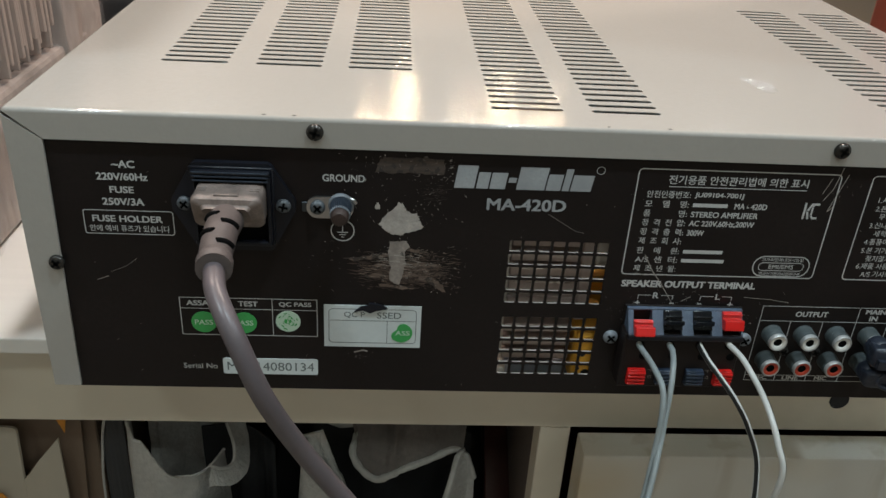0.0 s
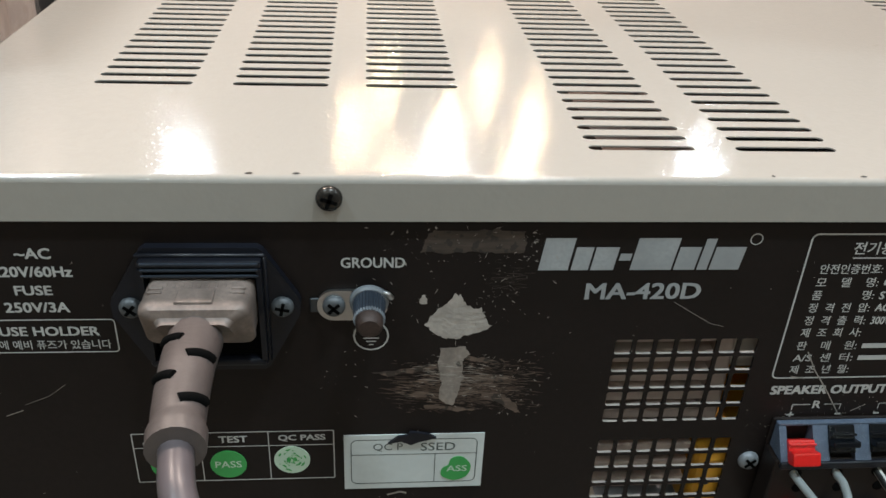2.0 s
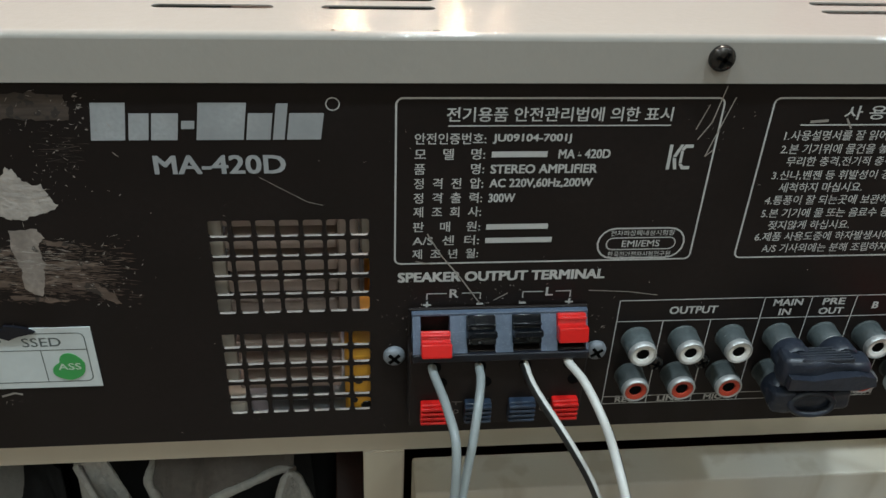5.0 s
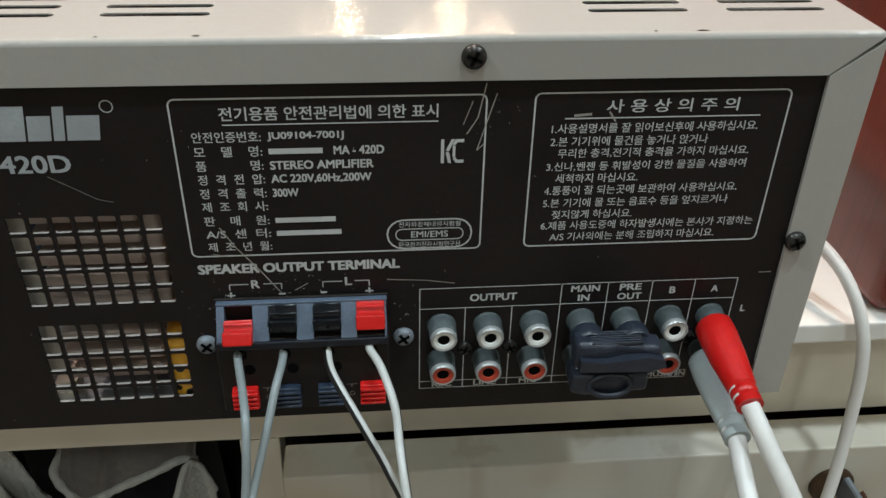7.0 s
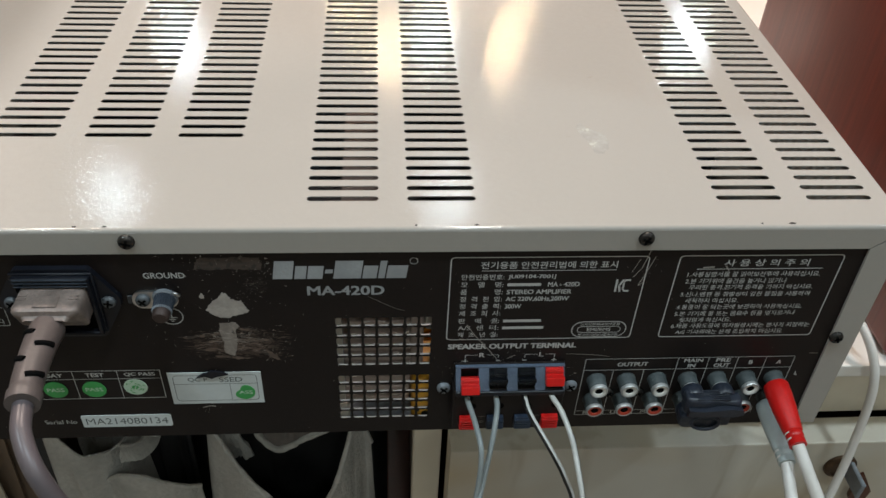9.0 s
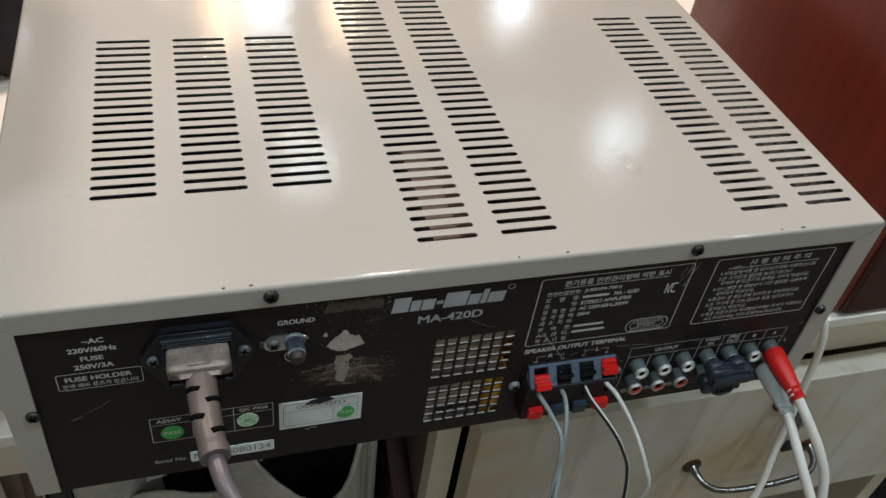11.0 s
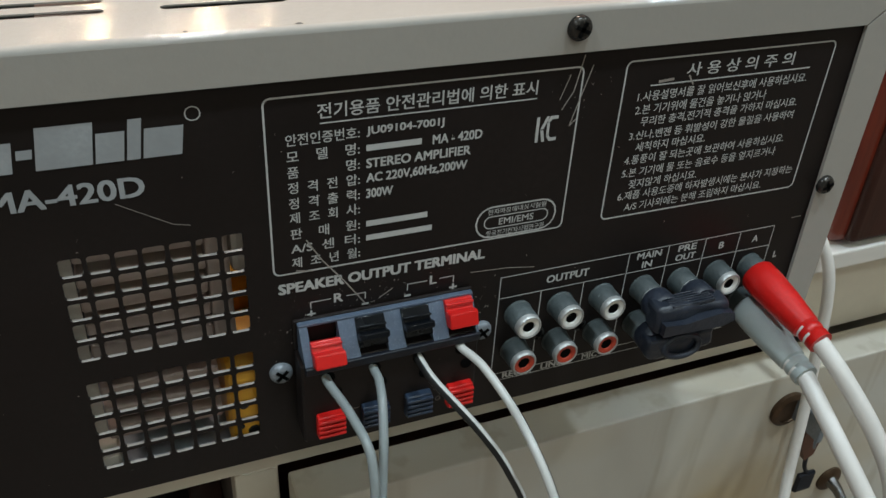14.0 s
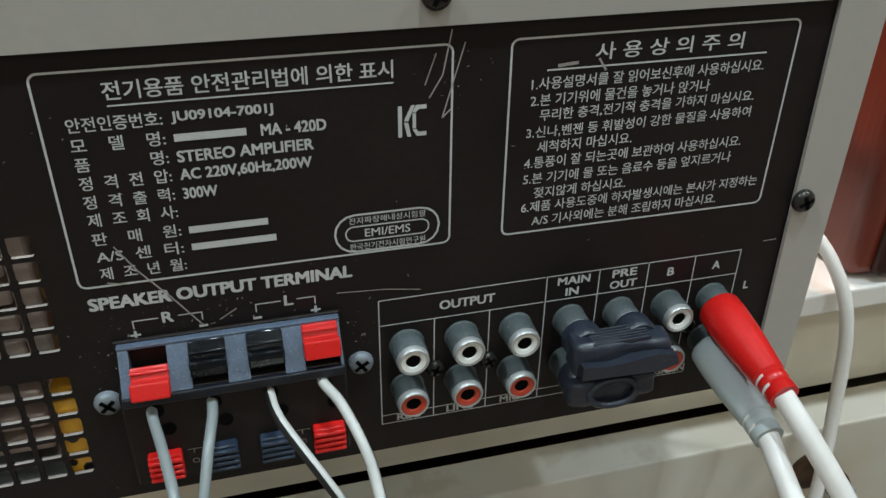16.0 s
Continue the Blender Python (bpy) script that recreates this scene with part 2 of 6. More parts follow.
def film_wrap():
    m, nt, p = nodes_of("clear_plastic_film")
    p.inputs["Base Color"].default_value = (0.92, 0.90, 0.88, 1)
    p.inputs["Roughness"].default_value = 0.22
    p.inputs["Alpha"].default_value = 0.05
    b = nt.nodes.new("ShaderNodeBump")
    b.inputs["Strength"].default_value, b.inputs["Distance"].default_value = 0.8, 0.004
    nt.links.new(noise_of(nt, 40, 5, 0.6, stretch=(1, 1, 0.35)), b.inputs["Height"])
    nt.links.new(b.outputs[0], p.inputs["Normal"])
    return m


M_FILM = film_wrap()
M_CORE = surface("reddish_card", (0.06, 0.033, 0.026), 0.7, vary=0.3, big=25, fine=200, bump=0.1, stretch=(1, 1, 0.4))
M_RIB = surface("pinkish_cream_card", (0.40, 0.30, 0.25), 0.6, vary=0.15, big=30, fine=200, bump=0.05)

# ---- mesh helpers ----


def thing(name, label, category, group="", kind="", at=(0, 0, 0)):
    ob = new(name)
    ob.location = at
    ob.empty_display_size = 0.02
    return tagged(ob, label, category, group, kind)


def attach(ob, parent):
    ob.parent = parent
    ob.matrix_parent_inverse = Matrix.Translation(-parent.location)


def part(name, bm, material, parent=None, label="", smooth=None):
    me = bpy.data.meshes.new(name)
    if smooth is not None:
        for f in bm.faces:
            f.smooth = not f.select
    bm.normal_update()
    rounds = [f.smooth for f in bm.faces]
    bm.to_mesh(me)
    bm.free()
    me.materials.append(material)
    if smooth is not None:
        me.set_sharp_from_angle(angle=radians(smooth))
        me.polygons.foreach_set("use_smooth", rounds)
    ob = new(name, me)
    if parent is not None:
        attach(ob, parent)
    if label:
        ob["label"] = label
    return ob


def box(bm, x0, x1, y0, y1, z0, z1, bevel=0.0, seg=1, m=None):
    g = bmesh.ops.create_cube(bm, size=1.0)
    vs = g["verts"]
    for v in vs:
        v.co = Vector(((x0 + x1) / 2 + v.co.x * (x1 - x0), (y0 + y1) / 2 + v.co.y * (y1 - y0), (z0 + z1) / 2 + v.co.z * (z1 - z0)))
    if bevel:
        es = list({e for v in vs for e in v.link_edges})
        r = bmesh.ops.bevel(bm, geom=es, offset=bevel, segments=seg, profile=0.5, affect="EDGES")
        es = {v for f in r["faces"] for v in f.verts} | {v for v in vs if v.is_valid}
        for f in {f for v in es for f in v.link_faces}:
            f.normal_update()
            if max(abs(c) for c in f.normal) > 0.9999:
                f.select = True
        vs = list({v for f in r["faces"] for v in f.verts} | {v for v in vs if v.is_valid})
    if m is not None:
        bmesh.ops.transform(bm, matrix=m, verts=vs)
    return bm


def lathe(bm, profile, m=None, n=20, ribs=0, rib_depth=0.0):
    """Turns a profile of (radius, height) about the local z axis."""
    rings = []
    m = m or Matrix()
    for r, h in profile:
        ring = []
        for k in range(n):
            a = 2 * math.pi * k / n
            rr = r * (1 - rib_depth * (k % 2)) if ribs else r
            ring.append(bm.verts.new(m @ Vector((rr * math.cos(a), rr * math.sin(a), h))))
        rings.append(ring)
    for a, b in zip(rings, rings[1:]):
        for k in range(n):
            bm.faces.new((a[k], a[(k + 1) % n], b[(k + 1) % n], b[k]))
    if profile[0][0] > 1e-6:
        bm.faces.new(list(reversed(rings[0])))
    if profile[-1][0] > 1e-6:
        bm.faces.new(rings[-1])
    return bm


def along(eye, to):
    """A pose at eye whose z axis points to the other place."""
    d = (Vector(to) - Vector(eye)).normalized()
    return Matrix.Translation(eye) @ d.to_track_quat("Z", "Y").to_matrix().to_4x4()


def curve_points(ctrl, n=10):
    P = [Vector(c) for c in ctrl]
    P = [2 * P[0] - P[1]] + P + [2 * P[-1] - P[-2]]
    out = []
    for i in range(1, len(P) - 2):
        a, b, c, d = P[i - 1:i + 3]
        for k in range(n):
            u = k / n
            out.append(0.5 * (2 * b + (c - a) * u + (2 * a - 5 * b + 4 * c - d) * u * u + (3 * b - a - 3 * c + d) * u ** 3))
    out.append(P[-2])
    return out


def tube(bm, ctrl, radius, sides=12, n=10, arc=None, offset=0.0):
    """Sweeps a round section along a smooth curve; arc limits it to a strip of the circle."""
    pts = curve_points(ctrl, n)
    up = Vector((0, -1, 0.01)).normalized()
    rings = []
    for i, p in enumerate(pts):
        t = (pts[min(i + 1, len(pts) - 1)] - pts[max(i - 1, 0)]).normalized()
        side = t.cross(up)
        if side.length < 1e-4:
            side = t.cross(Vector((1, 0, 0)))
        side.normalize()
        up = side.cross(t).normalized()
        r = (radius(i / (len(pts) - 1)) if callable(radius) else radius) + offset
        if arc:
            a0, a1 = arc
            ang = [a0 + (a1 - a0) * k / sides for k in range(sides + 1)]
        else:
            ang = [2 * math.pi * k / sides for k in range(sides)]
        rings.append([bm.verts.new(p + r * (math.cos(a) * side + math.sin(a) * up)) for a in ang])
    m = len(rings[0])
    for a, b in zip(rings, rings[1:]):
        for k in range(m if not arc else m - 1):
            bm.faces.new((a[k], b[k], b[(k + 1) % m], a[(k + 1) % m]))
    if not arc:
        bm.faces.new(rings[0])
        bm.faces.new(list(reversed(rings[-1])))
    return bm


def prism(bm, outline, y0, y1):
    """An upright outline of (x, z) given thickness from y0 (front) to y1."""
    a = [bm.verts.new((x, y0, z)) for x, z in outline]
    b = [bm.verts.new((x, y1, z)) for x, z in outline]
    n = len(outline)
    bm.faces.new(a)
    bm.faces.new(list(reversed(b)))
    for k in range(n):
        bm.faces.new((a[k], b[k], b[(k + 1) % n], a[(k + 1) % n]))
    return bm


def rounded(x0, x1, z0, z1, r, n=4):
    out = []
    for cx, cz, a0 in ((x1 - r, z1 - r, 0), (x0 + r, z1 - r, 90), (x0 + r, z0 + r, 180), (x1 - r, z0 + r, 270)):
        for k in range(n + 1):
            a = radians(a0 + 90 * k / n)
            out.append((cx + r * math.cos(a), cz + r * math.sin(a)))
    return out


def outline_frame(bm, x0, x1, z0, z1, w, y, r=0.0015):
    """A thin printed frame with rounded corners."""
    o, i = rounded(x0, x1, z0, z1, r), rounded(x0 + w, x1 - w, z0 + w, z1 - w, max(r - w, 0.0003))
    a = [bm.verts.new((x, y, z)) for x, z in o]
    b = [bm.verts.new((x, y, z)) for x, z in i]
    for k in range(len(a)):
        j = (k + 1) % len(a)
        bm.faces.new((a[k], a[j], b[j], b[k]))
    return bm


def bar(bm, x0, x1, z0, z1, y):
    bm.faces.new([bm.verts.new(c) for c in ((x0, y, z0), (x1, y, z0), (x1, y, z1), (x0, y, z1))])
    return bm


type_curve = bpy.data.curves.new("lettering", "FONT")
type_setter = bpy.data.objects.new("lettering", type_curve)


def text_mesh(body, bold=0.0):
    """The words as a mesh; bold ones are laid over themselves four times, a little apart."""
    type_curve.body, type_curve.resolution_u = body, 3
    me = bpy.data.meshes.new_from_object(type_setter)
    if bold <= 0:
        return me
    bm = bmesh.new()
    for k, (dx, dy) in enumerate(((-1, -1), (1, -1), (1, 1), (-1, 1))):
        old = set(bm.verts)
        bm.from_mesh(me)
        for v in bm.verts:
            if v not in old:
                v.co += Vector((dx * bold * 1.2, dy * bold * 0.9, k * 0.001))
    bm.to_mesh(me)
    bm.free()
    return me


def lettering(body, x0, x1, z0, z1, parent, material, y, bold=0.012, m=None, italic=0.0, label=""):
    """Printed words that fill a rectangle of the upright plane y."""
    me = text_mesh(body, bold)
    co = np.zeros(len(me.vertices) * 3)
    me.vertices.foreach_get("co", co)
    co = co.reshape(-1, 3)
    lo, hi = co.min(0), co.max(0)
    u = (co[:, 0] - lo[0]) / (hi[0] - lo[0])
    v = (co[:, 1] - lo[1]) / max(hi[1] - lo[1], 1e-6)
    out = np.stack([x0 + u * (x1 - x0) + italic * v * (z1 - z0), y - 0.004 * co[:, 2], z0 + v * (z1 - z0)], 1)
    me.vertices.foreach_set("co", out.ravel())
    me.materials.clear()
    me.materials.append(material)
    me.update()
    ob = new("lettering", me)
    if m is not None:
        me.transform(m)
    ob.parent = parent
    if label:
        ob["label"] = label
    return ob


def noisy(v, scale, amount, seed=0.0):
    p = Vector(v) * scale + Vector((seed, seed * 1.7, seed * 0.3))
    return amount * noise.noise(p)

# ---- room ----
X0, X1, Y0, Y1, H = -2.6, 3.4, -5.4, 5.6, 2.4


def wall(name, x0, x1, y0, y1, z0, z1, mat, label, cat):
    ob = part(name, box(bmesh.new(), x0, x1, y0, y1, z0, z1), mat)
    return tagged(ob, label, cat, kind="structure")


wall("floor", X0, X1, Y0, Y1, -0.1, 0.0, M_FLOOR, "dark brown vinyl floor of the room", "floor")
wall("ceiling", X0, X1, Y0, Y1, H, H + 0.1, M_CEIL, "white painted ceiling with downlights", "ceiling")
wall("wall_north", X0 - 0.1, X1 + 0.1, Y1, Y1 + 0.1, -0.1, H + 0.1, M_WALL, "plain white painted far wall", "wall")
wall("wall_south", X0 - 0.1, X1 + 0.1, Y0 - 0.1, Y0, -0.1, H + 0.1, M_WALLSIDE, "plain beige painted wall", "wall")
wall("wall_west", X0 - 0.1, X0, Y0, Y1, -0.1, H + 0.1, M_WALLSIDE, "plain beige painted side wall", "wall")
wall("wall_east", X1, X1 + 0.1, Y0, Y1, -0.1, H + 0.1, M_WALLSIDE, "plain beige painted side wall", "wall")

# ---- cabinet ----
BT, BB, BF = 0.748, 0.6735, 0.068      # board top, apron underside, apron front
cabinet = thing("cabinet", "cream laminated low cabinet with a drawer and open compartment", "cabinet", at=(0.0, 0.3, 0.0))
part("worktop", box(bmesh.new(), -0.95, 1.2, 0.041, 0.56, 0.7385, BT, 0.001, 2), M_BOARDTOP, cabinet, "white laminate worktop", 40)
bm = bmesh.new()
box(bm, -0.95, 1.2, BF, 0.10, BB, 0.7383, 0.0008)
part("apron", bm, M_BOARD, cabinet, "cream front rail under the worktop")
bm = lathe(bmesh.new(), [(0.0, 0.0), (0.0058, 0.0), (0.0058, 0.0006), (0.0, 0.0008)], along((0.1913, BF + 0.0002, 0.6965), (0.1913, BF - 0.02, 0.6965)), 20)
part("screw_cap", bm, M_BLACKPLASTIC, cabinet, "round black cap in the rail")
part("stile", box(bmesh.new(), 0.0175, 0.0355, BF, 0.085, 0.06, BB, 0.0006), M_BOARD, cabinet, "cream upright between compartment and drawer")
# partition, back and bottom carry the compartment's shade in a dark brown colour
part("partition", box(bmesh.new(), 0.019, 0.034, 0.085, 0.55, 0.06, BB), M_SHADEDBOARD, cabinet, "partition coloured brownish grey for inner shade")
part("side_panel", box(bmesh.new(), 0.497, 0.515, 0.060, 0.55, 0.0, BB, 0.0006), M_BOARD, cabinet, "cream outer side panel")
part("side_panel", box(bmesh.new(), -0.94, -0.922, 0.070, 0.55, 0.0, BB, 0.0006), M_BOARD, cabinet)
part("back_panel", box(bmesh.new(), -0.922, 1.18, 0.551, 0.56, 0.0, 0.738), M_SHADEDBOARD, cabinet)
part("bottom_panel", box(bmesh.new(), -0.922, 0.497, 0.085, 0.55, 0.04, 0.06), M_SHADEDBOARD, cabinet)
part("drawer_shelf", box(bmesh.new(), 0.035, 0.497, 0.09, 0.55, 0.485, 0.497), M_DARKWOOD, cabinet)

DX0, DX1, DZ0, DZ1, DY = 0.0385, 0.548, 0.495, 0.6745, 0.043

drawer = part("drawer", box(bmesh.new(), DX0, DX1, DY, 0.0632, DZ0, DZ1, 0.0012, 2), M_DRAWER, cabinet, "stained cream drawer front tinted tan for shade, with chrome bow handle", 40)


def drawer_handle():
    bm = bmesh.new()
    xl, xr, z = 0.234, 0.346, 0.579
    tube(bm, [(xl, DY, z), (xl + 0.001, DY - 0.010, z - 0.001), (xl + 0.006, DY - 0.019, z - 0.003), (xl + 0.020, DY - 0.025, z - 0.004), ((xl + xr) / 2, DY - 0.027, z - 0.004),
              (xr - 0.020, DY - 0.025, z - 0.004), (xr - 0.006, DY - 0.019, z - 0.003), (xr - 0.001, DY - 0.010, z - 0.001), (xr, DY, z)],
         lambda u: 0.0026 + 0.0022 * (abs(2 * u - 1) ** 6), 12, 6)
    part("handle", bm, M_CHROME, drawer, "worn chrome bow handle", 60)
    for x in (xl, xr):
        bm = lathe(bmesh.new(), [(0.0085, 0.0), (0.0085, 0.0012), (0.007, 0.0024), (0.0045, 0.003)], along((x, DY, z), (x, DY - 0.1, z)), 20)
        part("rosette", bm, M_RUST, drawer, "rusty round handle base", 40)
    bm = lathe(bmesh.new(), [(0.0105, 0.0), (0.0105, 0.002), (0.0085, 0.0032), (0.0075, 0.0032), (0.0072, 0.0022), (0.0, 0.0022)], along((0.291, DY, 0.651), (0.291, DY - 0.1, 0.651)), 24)
    part("lock", bm, M_RUST, drawer, "tarnished round drawer lock", 40)


drawer_handle()
tag = thing("key_tag", "brown leather key tag hanging from the drawer lock", "key tag", at=(0.311, 0.03, 0.616))
part("key", box(bmesh.new(), 0.2945, 0.2975, 0.022, DY - 0.0015, 0.644, 0.658, 0.0008), M_ZINC, tag, "small steel key in the lock")
bm = prism(bmesh.new(), [(0.301, 0.648), (0.3045, 0.651), (0.315, 0.633), (0.313, 0.618), (0.308, 0.615), (0.302, 0.627)], 0.0345, 0.0375)
part("leather_flap", bm, M_LEATHER, tag)
bm = tube(bmesh.new(), [(0.2960, 0.024, 0.646), (0.2990, 0.026, 0.636), (0.3060, 0.033, 0.641), (0.3010, 0.030, 0.649), (0.2960, 0.025, 0.651)], 0.0006, 6, 5)
part("ring", bm, M_ZINC, tag, smooth=60)
bm = tube(bmesh.new(), [(0.3105, 0.036, 0.616), (0.3120, 0.036, 0.608), (0.3155, 0.036, 0.602)], 0.0012, 8, 4)
box(bm, 0.310, 0.322, 0.0345, 0.0375, 0.588, 0.602, 0.001)
part("fob", bm, M_BLACKPLASTIC, tag)

# ---- amplifier ----
ZB = 0.752                       # lower edge of the rear panel
XO, TOP, BACK = 0.2216, 0.8835, 0.336
amp = thing("amplifier", "cream steel stereo amplifier with black rear panel, on the cabinet", "amplifier", at=(0.0, 0.17, BT))


def slot_columns():
    """x range, first slot's y, number of slots and their pitch in each vent column."""
    return ((-0.1785, -0.1485, 0.0680, 20, 0.0075), (-0.1362, -0.1062, 0.0680, 20, 0.0075), (-0.0945, -0.0650, 0.0680, 20, 0.0075),
            (-0.0332, -0.0032, 0.0190, 33, 0.00755), (0.0088, 0.0380, 0.0190, 33, 0.00755), (0.1428, 0.1718, 0.0190, 28, 0.00755), (0.1832, 0.2125, 0.0190, 28, 0.00755))


def build_cover():
    bm = bmesh.new()
    r = 0.0018
    yf = -0.0015

    def quad(*c):
        bm.faces.new([bm.verts.new(p) for p in c])

    def flat(x0, x1, y0, y1):
        quad((x0, y0, TOP), (x1, y0, TOP), (x1, y1, TOP), (x0, y1, TOP))

    half, pad = 0.00160, 0.0012
    xa, ya, yb = -XO + r, yf + r, BACK
    cols = slot_columns()
    x = xa
    for x0, x1, ys, n, pitch in cols:
        flat(x, x0 - pad, ya, yb)
        x = x1 + pad
        y0 = ys - pitch / 2
        flat(x0 - pad, x1 + pad, ya, y0)
        for k in range(n):
            yc = ys + k * pitch
            arc = [(x0 + half - half * math.cos(a), half * math.sin(a)) for a in [math.pi / 2 * j / 3 for j in range(4)]]
            up = [(px, dy) for px, dy in arc] + [(x0 + x1 - px, dy) for px, dy in reversed(arc)]
            c0, c1 = x0 - pad, x1 + pad
            for s in (1, -1):
                ring = [(c0, yc)] + [(px, yc + s * dy) for px, dy in up] + [(c1, yc), (c1, yc + s * pitch / 2), (c0, yc + s * pitch / 2)]
                vs = [bm.verts.new((px, py, TOP)) for px, py in ring]
                bm.faces.new(vs if s < 0 else list(reversed(vs)))
                wall_ring = [(px, yc + s * dy) for px, dy in up]
                for (ax, ay), (bx, by) in zip(wall_ring, wall_ring[1:]):
                    quad((ax, ay, TOP), (bx, by, TOP), (bx, by, TOP - 0.0004), (ax, ay, TOP - 0.0004))
        flat(x0 - pad, x1 + pad, ys + (n - 0.5) * pitch, yb)
    flat(x, XO - r, ya, yb)
    arcs = [(math.sin(a), math.cos(a)) for a in [math.pi / 2 * j / 5 for j in range(6)]]
    # rounded front edge, rounded side edges, sides and back
    for (s0, c0), (s1, c1) in zip(arcs, arcs[1:]):
        quad((xa, ya - r * s0, TOP - r + r * c0), (xa, ya - r * s1, TOP - r + r * c1), (-xa, ya - r * s1, TOP - r + r * c1), (-xa, ya - r * s0, TOP - r + r * c0))
        for s in (-1, 1):
            quad((s * (XO - r + r * s0), ya, TOP - r + r * c0), (s * (XO - r + r * s1), ya, TOP - r + r * c1), (s * (XO - r + r * s1), yb, TOP - r + r * c1), (s * (XO - r + r * s0), yb, TOP - r + r * c0))
    for s in (-1, 1):
        for (s0, c0), (s1, c1) in zip(arcs, arcs[1:]):
            for (a0, b0), (a1, b1) in zip(arcs, arcs[1:]):
                quad(*[(s * (XO - r + r * p * a), ya - r * p * b, TOP - r + r * q) for p, q, a, b in ((s0, c0, a0, b0), (s1, c1, a0, b0), (s1, c1, a1, b1), (s0, c0, a1, b1))])
        quad((s * XO, yf + 0.0005, ZB + 0.001), (s * XO, yb, ZB + 0.001), (s * (XO - 0.0012), yb, ZB + 0.001), (s * (XO - 0.0012), yf + 0.0005, ZB + 0.001))
        quad((s * XO, yf + 0.0005, ZB + 0.001), (s * XO, yb, ZB + 0.001), (s * XO, yb, TOP - r), (s * XO, yf + 0.0005, TOP - r))
        quad((s * (XO - 0.0012), yf + 0.0005, ZB + 0.001), (s * (XO - 0.0012), yb, ZB + 0.001), (s * (XO - 0.0012), yb, TOP - r), (s * (XO - 0.0012), yf + 0.0005, TOP - r))
    quad((-XO, yb, ZB), (XO, yb, ZB), (XO, yb, TOP), (-XO, yb, TOP))
    # folded rear lip with mitred corners
    xi, pt, g, xb = 0.2075, ZB + 0.1192, 0.00022, 0.2100
    lips = [prism(bmesh.new(), [(-XO + g * 2 + 0.0004, TOP - r + 0.0002), (-xi + g, pt), (xi - g, pt), (XO - g * 2 - 0.0004, TOP - r + 0.0002)], yf, yf + 0.0012)]
    for s in (-1, 1):
        o = [(s * XO, TOP - r - 0.001), (s * (XO - 0.0002), ZB + 0.0012), (s * xb, ZB + 0.0012), (s * (xi + g), pt - g)]
        lips.append(prism(bmesh.new(), o if s < 0 else list(reversed(o)), yf, yf + 0.0012))
    bmesh.ops.remove_doubles(bm, verts=bm.verts, dist=0.00002)
    bmesh.ops.dissolve_degenerate(bm, edges=bm.edges, dist=0.000005)
    bmesh.ops.recalc_face_normals(bm, faces=bm.faces)
    for f in bm.faces:
        c = f.calc_center_median()
        if abs(f.normal.z) > 0.999 and abs(c.z - TOP) < 1e-5 and f.normal.z < 0:
            f.normal_flip()
        f.smooth = 0.02 < abs(f.normal.z) < 0.999
    ob = part("cover", bm, M_CASE, amp, "cream painted steel cover with rows of vent slots")
    for lip in lips:
        bmesh.ops.recalc_face_normals(lip, faces=lip.faces)
        part("rear_lip", lip, M_CASE, ob, "folded cream edge round the rear panel")
    return ob


cover = build_cover()


def build_panel():
    bm = bmesh.new()
    px, pz = [-0.2145], [ZB]
    gx0, gw, gh = -0.0228, 0.00628, 0.0052
    xs = [-0.2145]
    for k in range(7):
        xs += [gx0 + k * gw, gx0 + k * gw + gh]
    xs.append(0.2145)
    rows = [ZB + 0.0108 + k * 0.00645 for k in range(5)] + [ZB + 0.0492 + k * 0.0064 for k in range(5)]
    zs = [ZB]
    for z in rows:
        zs += [z, z + gh]
    zs.append(ZB + 0.1285)
    verts = {}
    edges, sides = bmesh.new(), bmesh.new()

    def v(i, j, y):
        if (i, j, y) not in verts:
            verts[i, j, y] = bm.verts.new((xs[i], y, zs[j]))
        return verts[i, j, y]

    for i in range(len(xs) - 1):
        for j in range(len(zs) - 1):
            if i % 2 == 1 and j % 2 == 1 and i < len(xs) - 2:
                ring = rounded(xs[i], xs[i + 1], zs[j], zs[j + 1], 0.0008, 3)
                for q in range(4):
                    cx, cz = (xs[i + 1], xs[i], xs[i], xs[i + 1])[q], (zs[j + 1], zs[j + 1], zs[j], zs[j])[q]
                    bm.faces.new([bm.verts.new((px, 0.0, pz)) for px, pz in [(cx, cz)] + list(reversed(ring[4 * q:4 * q + 4]))])
                for a, b in zip(ring, ring[1:] + ring[:1]):
                    # only the lower edges get the pale colour, as if lit from above
                    low = (a[1] + b[1]) / 2 < zs[j] + 0.00015
                    rim = edges if low else sides
                    rim.faces.new([rim.verts.new((p[0], y, p[1])) for p, y in ((a, 0.0), (b, 0.0), (b, 0.0010), (a, 0.0010))])
            else:
                bm.faces.new((v(i, j, 0.0), v(i + 1, j, 0.0), v(i + 1, j + 1, 0.0), v(i, j + 1, 0.0)))
                bm.faces.new((v(i, j, 0.001), v(i, j + 1, 0.001), v(i + 1, j + 1, 0.001), v(i + 1, j, 0.001)))
    ob = part("rear_panel", bm, M_PANEL, amp, "scratched black rear panel with white lettering")
    part("lit_lower_edges", edges, M_LITEDGE, ob, "bare lower edges of the grille holes, coloured pale as lit")["kind"] = "stuff"
    part("painted_edges", sides, M_PANEL, ob, "black edges of the grille holes")["kind"] = "stuff"
    return ob


